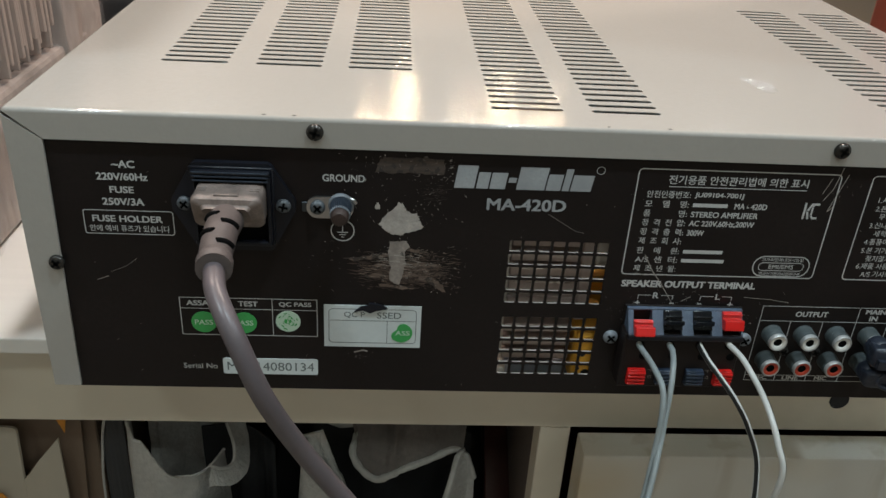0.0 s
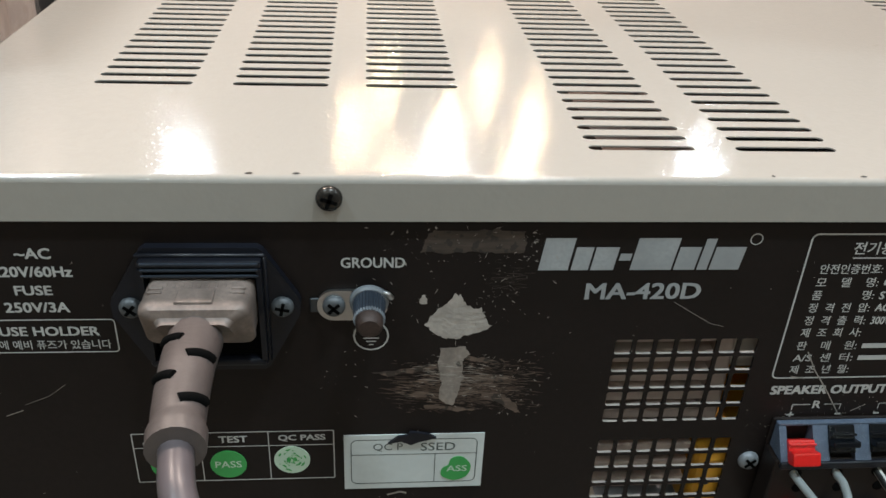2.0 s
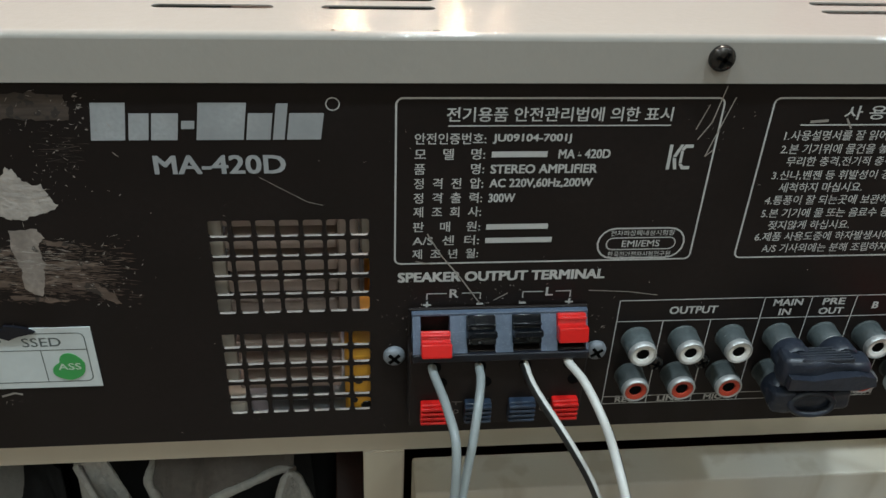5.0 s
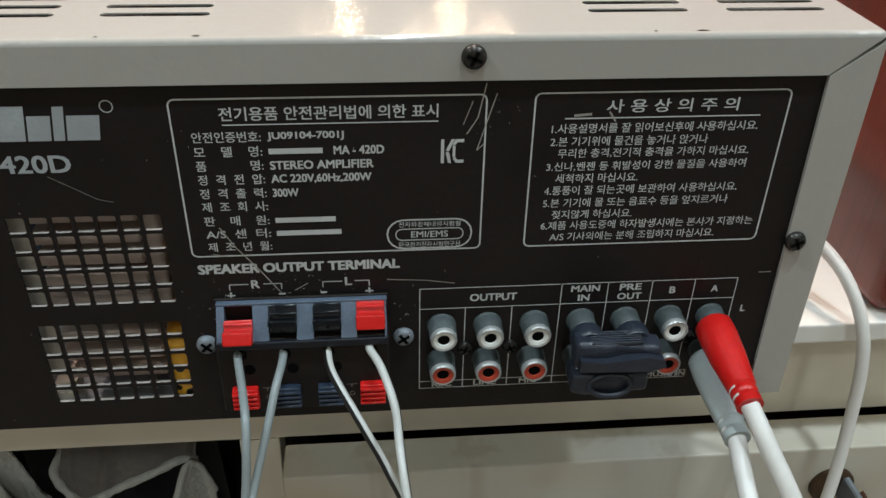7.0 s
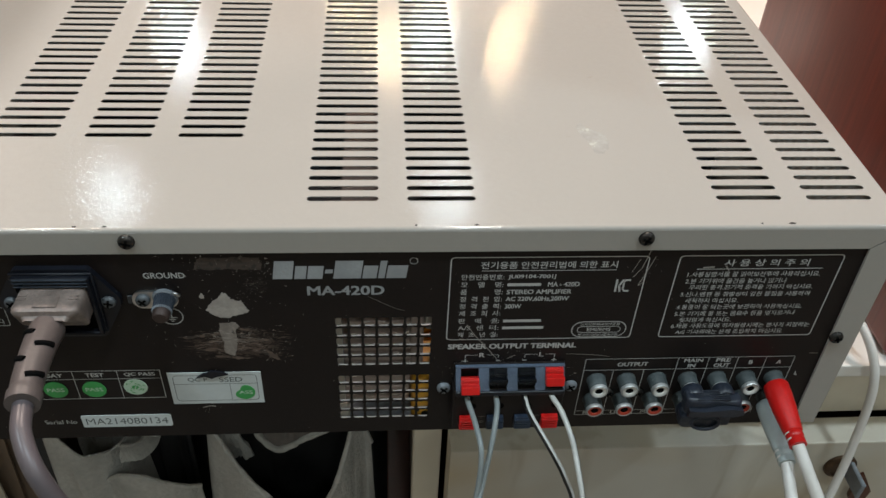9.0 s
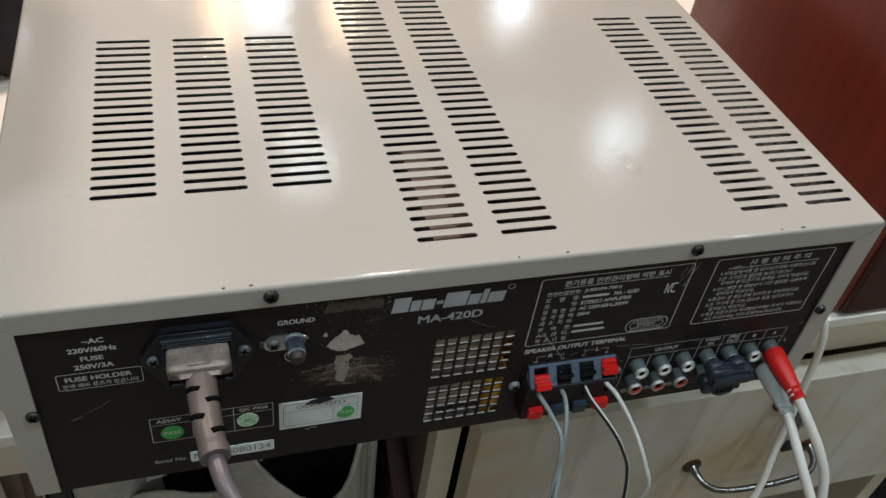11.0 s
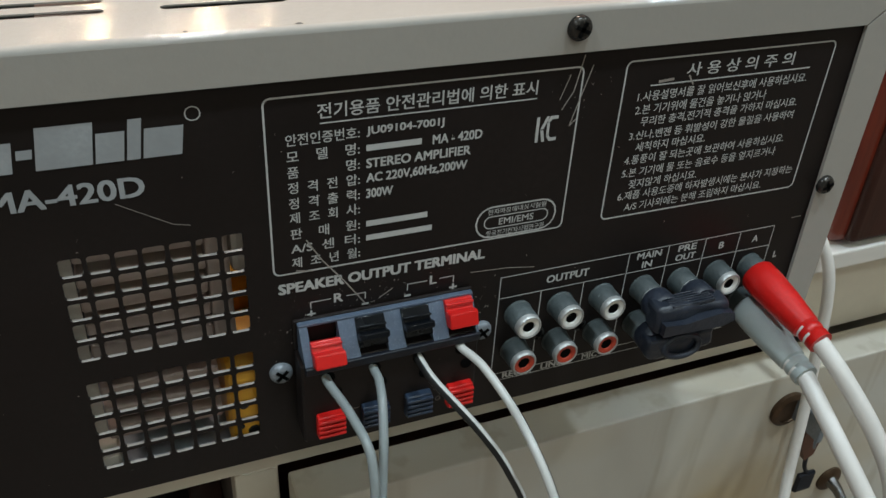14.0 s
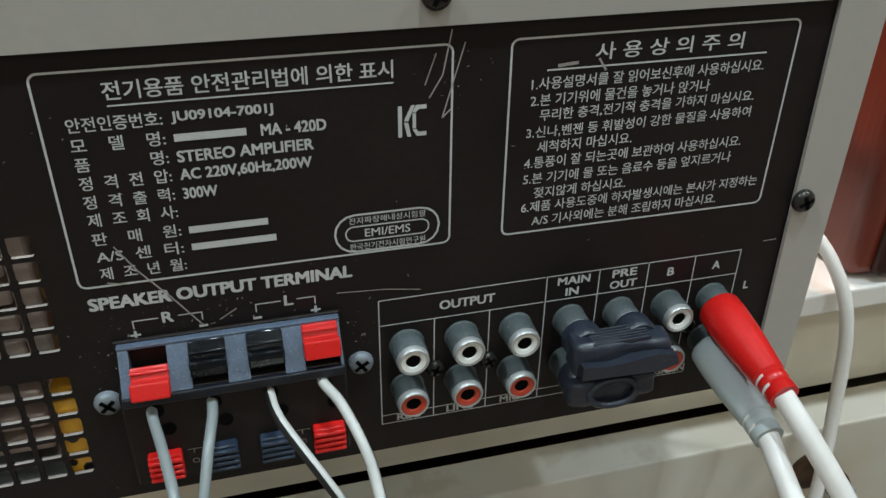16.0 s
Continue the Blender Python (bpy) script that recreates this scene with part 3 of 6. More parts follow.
panel = build_panel()
part("chassis", box(bmesh.new(), -0.218, 0.218, 0.0012, 0.334, ZB + 0.0005, ZB + 0.002), M_SHADOWPLATE, amp, "dull base plate")
part("shield", box(bmesh.new(), -0.075, 0.056, 0.0022, 0.075, ZB + 0.0021, ZB + 0.0027), M_SHIELD, amp, "bluish zinc shield behind the grille")
part("front_plate", box(bmesh.new(), -0.219, 0.219, 0.3365, 0.342, ZB + 0.0005, TOP), M_BLACKMETAL, amp, "dark front plate")
for fx in (-0.18, 0.18):
    for fy in (0.09, 0.31):
        part("foot", lathe(bmesh.new(), [(0.012, 0.0), (0.012, 0.0042)], pose(fx, fy, BT), 20), M_BLACKPLASTIC, amp, "low black rubber foot")


def inner_parts():
    # body coloured dark brown to paint the shade between the pale fins
    hs = part("heat_sink", box(bmesh.new(), -0.0200, 0.0095, 0.024, 0.110, ZB + 0.014, ZB + 0.118), M_FINSHADE, amp, "pinkish aluminium heat sink with level fins")
    for k in range(14):
        z = ZB + 0.0145 + k * 0.0074
        part("fin", box(bmesh.new(), -0.0203, 0.0110, 0.007, 0.024, z, z + 0.0042, 0.0005), M_FIN, hs)
    part("end_plate", box(bmesh.new(), -0.0262, -0.0206, 0.0075, 0.0095, ZB + 0.016, ZB + 0.122), M_CREAMPLATE, hs, "bright end flange")
    part("spacer", box(bmesh.new(), -0.0262, -0.0185, 0.003, 0.013, ZB + 0.0028, ZB + 0.0125, 0.0006), M_CREAMPLATE, amp, "cream plastic spacer")
    tr = part("transformer", box(bmesh.new(), 0.0122, 0.0290, 0.0026, 0.034, ZB + 0.0028, ZB + 0.0330, 0.003, 2), M_TAPE, amp, "yellow taped transformer")
    for x, z, r in ((0.0165, 0.0205, 0.0016), (0.0225, 0.0180, 0.0013), (0.0190, 0.0100, 0.0022), (0.0250, 0.0115, 0.0012), (0.0152, 0.0125, 0.0011), (0.0235, 0.0225, 0.0015)):
        part("spot", lathe(bmesh.new(), [(r, 0.0), (r * 0.8, 0.0004)], along((x, 0.0027, ZB + z), (x, -1, ZB + z)), 9), M_WIREBLACK, tr)
    part("coil_block", box(bmesh.new(), 0.0190, 0.0560, 0.0345, 0.075, ZB + 0.0028, ZB + 0.0440, 0.003, 2), M_TAPE, amp, "orange taped coil block behind the grille")
    part("relay", box(bmesh.new(), 0.0176, 0.0290, 0.009, 0.034, ZB + 0.062, ZB + 0.0790, 0.002, 2), M_CREAMPLATE, amp, "cream block behind the grille")
    part("bracket", box(bmesh.new(), 0.0112, 0.0172, 0.0072, 0.018, ZB + 0.036, ZB + 0.1180, 0.001, 2), M_FIN, amp, "pinkish metal bracket")
    part("circuit_board", box(bmesh.new(), 0.06, 0.20, 0.02, 0.30, ZB + 0.020, ZB + 0.0216), M_PCB, amp, "tan circuit board")
    part("choke", lathe(bmesh.new(), [(0.016, 0.0), (0.016, 0.022), (0.014, 0.024)], pose(-0.052, 0.080, ZB + 0.0028), 24), M_BLUECLIP, amp, "dark blue can")
    for k, (x, y) in enumerate(((-0.165, 0.10), (-0.12, 0.10), (-0.165, 0.17), (-0.12, 0.17), (0.16, 0.10), (0.19, 0.16), (0.155, 0.20))):
        bm = lathe(bmesh.new(), [(0.014, 0.0), (0.014, 0.05 - 0.004 * (k % 3)), (0.012, 0.052 - 0.004 * (k % 3))], pose(x, y, ZB + 0.0216 if x > 0 else ZB + 0.002), 16)
        part("capacitor", bm, M_BLACKPLASTIC, amp, "black electrolytic capacitor")


inner_parts()


def cross_screw(x, z, y, r, mat, name="screw", label=""):
    """A pan-head screw with a cross recess, facing the viewer."""
    bm = bmesh.new()
    m = along((x, y, z), (x, y - 1, z))
    lathe(bm, [(r, 0.0), (r, r * 0.25), (r * 0.86, r * 0.52), (r * 0.55, r * 0.66), (r * 0.50, r * 0.66)], m, 24)
    ob = part(name, bm, mat, amp, label, 45)
    # black cross laid on the head paints the shaded recess
    bm = bmesh.new()
    a = random.uniform(0, 1.5)
    for k in (0, math.pi / 2):
        box(bm, -r * 0.64, r * 0.64, -r * 0.15, r * 0.15, r * 0.40, r * 0.72, m=m @ Matrix.Rotation(a + k, 4, "Z"))
    part("recess", bm, M_GAPSHADE, ob)
    return ob


for x, z in ((-0.1035, 0.878), (0.108, 0.878)):
    cross_screw(x, z, -0.0015, 0.0034, M_BLACKMETAL, "screw", "black cross-head cover screw")
for x in (-0.2105, 0.2112):
    cross_screw(x, 0.817, -0.0015, 0.0033, M_BLACKMETAL, "screw", "black cross-head cover screw")
for x in (0.0272, 0.0890):
    cross_screw(x, 0.7845, 0.0, 0.0033, M_ZINC, "screw", "zinc cross-head screw")
for x, z in ((0.1090, 0.7785), (0.1240, 0.7785), (0.1838, 0.7795)):
    cross_screw(x, z, 0.0, 0.0026, M_BLACKMETAL, "screw", "small black screw")


def mains_inlet():
    bm = bmesh.new()
    zc = 0.8455
    prism(bm, [(-0.1610, zc + 0.0020), (-0.1605, zc + 0.0035), (-0.1520, zc + 0.0178), (-0.1505, zc + 0.0188), (-0.1222, zc + 0.0188), (-0.1208, zc + 0.0178), (-0.1122, zc + 0.0035), (-0.1117, zc + 0.0020), (-0.1120, zc - 0.002), (-0.1208, zc - 0.0190), (-0.1222, zc - 0.0200), (-0.1505, zc - 0.0200), (-0.1520, zc - 0.0190), (-0.1608, zc - 0.002)], -0.0028, -0.0002)
    inlet = part("mains_inlet", bm, M_BLACKPLASTIC, amp, "black plastic mains inlet flange")
    bm = bmesh.new()
    x0, x1, z0, z1 = -0.1520, -0.1210, zc - 0.0165, zc + 0.0165
    t = 0.0022
    box(bm, x0, x1, -0.0062, -0.0028, z1 - t, z1, 0.0008, 2)
    box(bm, x0, x1, -0.0062, -0.0028, z0, z0 + t, 0.0008, 2)
    box(bm, x0, x0 + 0.0014, -0.0062, -0.0028, z0 + t, z1 - t)
    box(bm, x1 - 0.0014, x1, -0.0062, -0.0028, z0 + t, z1 - t)
    box(bm, x0 - 0.001, x1 + 0.001, -0.0040, -0.0028, z1 - 0.0002, z1 + 0.0010, 0.0004)
    box(bm, x1 - 0.0002, x1 + 0.0010, -0.0040, -0.0028, z0, z1, 0.0004)
    part("collar", bm, M_BLACKPLASTIC, inlet, smooth=40)
    # black plate paints the shade inside the inlet
    part("socket_floor", box(bmesh.new(), x0 + 0.0015, x1 - 0.0015, -0.0033, -0.0029, z0 + t, z1 - t), M_GAPSHADE, inlet, "inside of the inlet blackened for shade")
    # ridges take a lighter bluish colour to imitate sheen on black plastic
    for k in range(3):
        part("ridge", box(bmesh.new(), x0 + 0.0008, x1 - 0.0008, -0.0066, -0.0058, z1 - 0.0010 - 0.0017 * k, z1 - 0.0002 - 0.0017 * k, 0.0003, 2), M_KNOB, inlet, "moulded ridge coloured bluish for its sheen", 40)
    for x in (-0.1558, -0.1165):
        cross_screw(x, zc + 0.0010, -0.0028, 0.0030, M_SCREWGREY, "screw", "grey cross-head flange screw")


mains_inlet()


def ground_terminal():
    bm = prism(bmesh.new(), rounded(-0.1075, -0.0885, 0.8405, 0.8500, 0.0045, 6), -0.0012, -0.0001)
    plate = part("ground_terminal", bm, M_STEEL, amp, "bright steel earth terminal plate with thumb nut")
    box(bm := bmesh.new(), -0.1095, -0.1070, -0.0010, -0.0001, 0.8430, 0.8475, 0.0003)
    part("tab", bm, M_DARKZINC, plate)
    cross_screw(-0.1030, 0.8455, -0.0012, 0.0031, M_SCREWGREY, "screw", "zinc earth screw")
    m = along((-0.0935, -0.0012, 0.8470), (-0.0935, -0.1, 0.838))
    lathe(bm := bmesh.new(), [(0.0046, 0.0012), (0.0044, 0.0018), (0.0041, 0.0078), (0.0036, 0.0086)], m, 64, ribs=1, rib_depth=0.06)
    part("thumb_nut", bm, M_KNOB, plate, "knurled blue-grey thumb nut", 25)
    lathe(bm := bmesh.new(), [(0.0, 0.0), (0.0053, 0.0), (0.0053, 0.0008), (0.0047, 0.0014)], m, 32)
    part("washer", bm, M_ZINC, plate, "dull zinc washer", 40)
    lathe(bm := bmesh.new(), [(0.0037, 0.0086), (0.0035, 0.0112), (0.0028, 0.0121), (0.0, 0.0122)], m, 20)
    part("stud", bm, M_STUD, plate, smooth=40)
    lathe(bm := bmesh.new(), [(0.0042, 0.0074), (0.0043, 0.0079), (0.0041, 0.0086)], m, 64, ribs=1, rib_depth=0.10)
    part("rim", bm, M_ZINC, plate, "bright knurled rim", 25)
    tube(bm := bmesh.new(), [(-0.0905, -0.0016, 0.8500), (-0.0885, -0.0022, 0.8495), (-0.0875, -0.0016, 0.8480)], 0.0008, 8, 4)
    part("clip", bm, M_STEEL, plate, smooth=60)


ground_terminal()


M_GLOSSBLACK = surface("glossy_black_plastic", (0.005, 0.006, 0.008), 0.2, spec=0.22, vary=0.2, big=90, fine=700, bump=0.05)


def speaker_terminals():
    bm = box(bmesh.new(), 0.0312, 0.0842, -0.0088, -0.0001, ZB + 0.0112, ZB + 0.0400, 0.0006)
    box(bm, 0.0312, 0.0842, -0.0012, -0.0001, ZB + 0.0400, ZB + 0.0502, 0.0003)
    block = part("speaker_terminal", bm, M_PANEL, amp, "black spring-clip speaker terminal block")
    lever_x = [(0.0345, 0.0430), (0.0479, 0.0562), (0.0613, 0.0696), (0.0744, 0.0829)]
    yt, yb_, zt, zb_ = -0.0030, -0.0098, ZB + 0.0492, ZB + 0.0400

    def slope(z):
        return yt + (yb_ - yt) * (zt - z) / (zt - zb_)

    prof = [0.0322] + [c for l in lever_x for c in l] + [0.0836]
    bm = bmesh.new()
    for k in range(0, len(prof) - 1, 2):
        x0, x1 = prof[k], prof[k + 1]
        a = [bm.verts.new(p) for p in ((x0, yt, zt), (x1, yt, zt), (x1, yb_, zb_), (x0, yb_, zb_), (x0, -0.0013, zt), (x1, -0.0013, zt), (x1, -0.0013, zb_), (x0, -0.0013, zb_))]
        for f in ((3, 2, 1, 0), (0, 1, 5, 4), (2, 3, 7, 6), (1, 2, 6, 5), (3, 0, 4, 7)):
            bm.faces.new([a[i] for i in f])
    box(bm, 0.0320, 0.0838, -0.0032, -0.0013, zt - 0.0004, zt + 0.0006, 0.0002)
    part("rim", box(bmesh.new(), 0.0320, 0.0838, -0.0106, -0.0088, zb_ - 0.0024, zb_ + 0.0002, 0.0005, 2), M_BLACKPLASTIC, block, "black lower rim")
    part("face_plate", bm, M_GREYPLASTIC, block, "speckled grey textured face plate")
    for k, (x0, x1) in enumerate(lever_x):
        red = k in (0, 3)
        zc = ZB + (0.0426, 0.0455, 0.0455, 0.0458)[k]
        m = Matrix.Translation(((x0 + x1) / 2, slope(zc), zc)) @ Matrix.Rotation(radians(-36 if k < 3 else -30), 4, "X")
        h = (0.0037, 0.0044, 0.0044, 0.0041)[k]
        bm = bmesh.new()
        if red:
            box(bm, -0.0043, 0.0043, -0.0010, 0.0030, -h, h, 0.0005, 2, m)
            box(bm, -0.0044, 0.0044, -0.0042, -0.0002, -h * 0.95, h * 0.22, 0.0006, 2, m @ Matrix.Rotation(radians(10), 4, "X"))
            box(bm, -0.0043, 0.0043, -0.0020, -0.0004, h * 0.52, h * 0.72, 0.0003, 2, m)
        else:
            box(bm, -0.0043, 0.0043, -0.0006, 0.0030, -h, h, 0.0005, 2, m)
            box(bm, -0.0043, 0.0043, -0.0040, -0.0004, -0.0017, 0.0004, 0.0005, 2, m @ Matrix.Rotation(radians(14), 4, "X"))
            box(bm, -0.0043, 0.0043, -0.0018, -0.0004, 0.0010, 0.0018, 0.0003, 2, m)
        part("lever", bm, M_RED if red else M_GLOSSBLACK, block, ("red" if red else "black") + " push lever", 40)
        # black discs on the block paint the dark of the wire holes
        for px, pz in (((x0 + x1) / 2, ZB + 0.0345), ((x0 + x1) / 2 + 0.002, ZB + 0.0285)):
            lathe(bm := bmesh.new(), [(0.0018, 0.0), (0.0018, 0.0003), (0.0012, 0.0004)], along((px, -0.0088, pz), (px, -1, pz)), 14)
            part("wire_hole", bm, M_GAPSHADE, block)
        bm = bmesh.new()
        z0, z1 = ZB + 0.0138, ZB + 0.0218
        xc = (x0 + x1) / 2
        box(bm, xc - 0.0040, xc + 0.0040, -0.0112, -0.0080, z0, z1, 0.0004)
        for j in range(4):
            zz = z0 + 0.0008 + j * 0.0018
            box(bm, xc - 0.0040, xc + 0.0040, -0.0122, -0.0110, zz, zz + 0.0011, 0.0003)
        part("lever", bm, M_RED if red else M_BLUECLIP, block, ("red" if red else "dark blue") + " ribbed push lever", 40)
    for x in (0.0440, 0.0705):
        bm = bmesh.new()
        bar(bm, x, x + 0.0034, ZB + 0.0208, ZB + 0.0210, -0.0090)
        bar(bm, x + 0.0014, x + 0.0016, ZB + 0.0196, ZB + 0.0208, -0.0090)
        outline_frame(bm, x + 0.0008, x + 0.0024, ZB + 0.0162, ZB + 0.0178, 0.0002, -0.0090, 0.0007)
        part("polarity_mark", bm, M_STAIN, block, "faint printed mark between the levers")


speaker_terminals()


def rca_jack(x, z, mat_in, label):
    m = along((x, -0.0001, z), (x, -1, z))
    bm = lathe(bmesh.new(), [(0.0047, 0.0), (0.0047, 0.0003), (0.0044, 0.0006), (0.0044, 0.0062), (0.0041, 0.0066)], m, 24)
    j = part("phono_jack", bm, M_JACK, amp, label, 40)
    bm = lathe(bmesh.new(), [(0.0042, 0.0062), (0.0042, 0.0078), (0.0039, 0.0083), (0.0035, 0.0083), (0.0033, 0.0058)], m, 24)
    part("ring", bm, M_RINGSTEEL, j, "bright metal ring", 40)
    bm = lathe(bmesh.new(), [(0.0035, 0.0060), (0.0035, 0.0079), (0.0032, 0.0081), (0.0021, 0.0078), (0.0018, 0.0066), (0.0, 0.0066)], m, 20)
    part("insert", bm, mat_in, j, smooth=40)
    # black disc paints the dark inside the jack
    bm = lathe(bmesh.new(), [(0.0019, 0.0067), (0.0019, 0.0074), (0.0, 0.0074)], m, 14)
    part("hole", bm, M_GAPSHADE, j)


JX = (0.1013, 0.1161, 0.1312, 0.1465, 0.1612, 0.1758, 0.1898)
for k, x in enumerate(JX):
    rca_jack(x, ZB + 0.0360, M_WHITEINS, "grey phono jack with a white insert")
    rca_jack(x, ZB + 0.0218, M_DARKRED, "grey phono jack with a red insert")

# ---- cables ----


def cable(name, ctrl, radius, mat, label, category, sides=12, group="", n=10):
    th = thing(name, label, category, group, at=tuple(ctrl[-1]))
    part("jacket", tube(bmesh.new(), ctrl, radius, sides, n), mat, th, smooth=60)
    return th


def power_cord():
    th = thing("power_cord", "thick grey mains cord plugged into the amplifier inlet", "power cord", at=(-0.06, -0.02, 0.0))
    zc = 0.8455
    bm = bmesh.new()
    m = Matrix.Translation((-0.1365, 0, zc + 0.001))
    # tapered plug body
    a = rounded(-0.0136, 0.0136, -0.0066, 0.0092, 0.003, 4)
    secs = [(-0.003, 1.0, 0.001), (-0.0130, 1.0, 0.001), (-0.0150, 1.02, 0.0008), (-0.0172, 1.0, 0.0006), (-0.0182, 0.94, 0.0005), (-0.0186, 0.72, 0.0005), (-0.0205, 0.64, 0.0005)]
    rings = [[bm.verts.new(m @ Vector((x * s, y + max(0.0, -y - 0.009) / 0.0095 * 0.5 * max(0.0, 0.0080 - z), z * s + dz))) for x, z in a] for y, s, dz in secs]
    for p, q in zip(rings, rings[1:]):
        for k in range(len(p)):
            bm.faces.new((p[k], p[(k + 1) % len(p)], q[(k + 1) % len(p)], q[k]))
    bm.faces.new(rings[0]), bm.faces.new(list(reversed(rings[-1])))
    bmesh.ops.recalc_face_normals(bm, faces=bm.faces)
    plug = part("plug", bm, M_PLUG, th, "moulded grey plug with grip ridges", 40)
    bm = bmesh.new()
    for s in (-1, 1):
        for j in range(2):
            box(bm, -0.1365 + s * 0.0102 - 0.0018, -0.1365 + s * 0.0102 + 0.0018, -0.0105 - j * 0.002, -0.0095 - j * 0.002, zc + 0.0108, zc + 0.0117, 0.0002)
    part("grip", bm, M_PLUG, plug)
    part("grip_pad", box(bmesh.new(), -0.1412, -0.1318, -0.0168, -0.0105, zc + 0.0104, zc + 0.0116, 0.0004, 2), M_PLUG, plug, "raised grip pad", 40)
    for j in range(9):
        x = -0.1452 + j * 0.0021
        part("grip_rib", box(bmesh.new(), x, x + 0.0011, -0.0098, -0.0072, zc + 0.0104, zc + 0.0113, 0.0002), M_PLUG, plug)
    pts = [(-0.1363, -0.0195, 0.8475), (-0.1358, -0.032, 0.8492), (-0.1345, -0.048, 0.8500), (-0.1330, -0.0605, 0.8498)]
    bm = tube(bmesh.new(), pts, lambda u: 0.0068 - 0.0012 * u + (0.0007 if u > 0.86 else 0), 20, 8)
    rel = part("strain_relief", bm, M_RELIEF, th, "grey slotted strain relief", 50)
    cl = curve_points(pts, 8)
    for j, i in enumerate((5, 9, 13, 17)):
        c = cl[i]
        s = -1 if j % 2 else 1
        for sgn in (1,):
            a0 = math.pi / 2 + (0.15 if s > 0 else -1.25)
            arc = []
            for k in range(7):
                a = a0 + 1.1 * k / 6
                rr = 0.0064 - 0.0012 * i / 24
                arc.append((c.x + rr * math.cos(a), c.y + 0.0015 * s * (k - 3) / 3, c.z + rr * math.sin(a)))
            # black band on the surface paints the shaded slot
            part("slot", tube(bmesh.new(), arc, 0.00140, 8, 2), M_GAPSHADE, rel, smooth=60)
    ctrl = [(-0.1332, -0.060, 0.849), (-0.1300, -0.0730, 0.8475), (-0.1225, -0.0850, 0.8385), (-0.1135, -0.0880, 0.8160), (-0.1012, -0.0800, 0.7840), (-0.0794, -0.0775, 0.7471), (-0.0560, -0.0750, 0.7000), (-0.040, -0.070, 0.60), (-0.036, -0.060, 0.30), (-0.05, -0.03, 0.006), (0.02, 0.02, 0.005)]
    part("cord", tube(bmesh.new(), ctrl, 0.0037, 16, 12), M_CORD, th, "smooth grey PVC cord", 60)


power_cord()


def speaker_wire(ctrl, mat, label, stripe=None):
    ctrl = [(ctrl[0][0], -0.0084, ctrl[0][2] + 0.0004)] + list(ctrl)
    th = thing("speaker_wire", label, "speaker wire", "speaker wires in the terminal", at=tuple(ctrl[-1]))
    part("jacket", tube(bmesh.new(), ctrl, 0.00130, 10, 10), mat, th, smooth=60)
    if stripe:
        part("stripe", tube(bmesh.new(), ctrl, 0.00130, 3, 10, arc=stripe, offset=0.0001), M_WIREBLACK, th, "black stripe", 60)
    bm = bmesh.new()
    c = Vector(ctrl[0])
    for k in range(4):
        d = Vector((random.uniform(-1, 1), random.uniform(-1, 0.2), random.uniform(-1, 1))) * 0.0012
        tube(bm, [c + d * 0.3, c + d * 0.6 + Vector((0, -0.0008, 0)), c + d + Vector((0, -0.0016, 0))], 0.00016, 5, 3)
    part("strands", bm, M_COPPER, th, "bare copper strands")


tail = [(0.012, -0.060, 0.60), (0.02, -0.02, 0.30), (0.03, 0.02, 0.004)]
speaker_wire([(0.0380, -0.0110, 0.7866), (0.0408, -0.0250, 0.7852), (0.0424, -0.0370, 0.7797), (0.0402, -0.0459, 0.7567), (0.0324, -0.0600, 0.7260), (0.0207, -0.0700, 0.6969)] + tail, M_WIREGREY, "grey speaker wire from a red clip")
speaker_wire([(0.0516, -0.0105, 0.7866), (0.0514, -0.0150, 0.7868), (0.0498, -0.0230, 0.7840), (0.0463, -0.0342, 0.7726), (0.0359, -0.0589, 0.7412), (0.0215, -0.0760, 0.7042)] + [(x + 0.003, y - 0.002, z) for x, y, z in tail], M_WIREGREY, "grey speaker wire from the black clip")
tail2 = [(0.060, -0.062, 0.56), (0.07, -0.02, 0.30), (0.08, 0.02, 0.004)]
speaker_wire([(0.0652, -0.0105, 0.7868), (0.0670, -0.0180, 0.7845), (0.0755, -0.0310, 0.7754), (0.0824, -0.0379, 0.7638), (0.0882, -0.0430, 0.7459), (0.0850, -0.0538, 0.7205), (0.0680, -0.0700, 0.6800)] + tail2, M_WIREWHITE, "dirty white speaker wire with a black stripe", (-0.3, 1.0))
speaker_wire([(0.0782, -0.0105, 0.7880), (0.0815, -0.0180, 0.7865), (0.0850, -0.0300, 0.7815), (0.0858, -0.0430, 0.7780), (0.0872, -0.0540, 0.7700), (0.0896, -0.0600, 0.7558), (0.0874, -0.0560, 0.7155), (0.0800, -0.0560, 0.6542)] + [(x + 0.004, y, z - 0.03) for x, y, z in tail2], M_WIREWHITE, "dirty white speaker wire from the red clip", (2.2, 2.9))


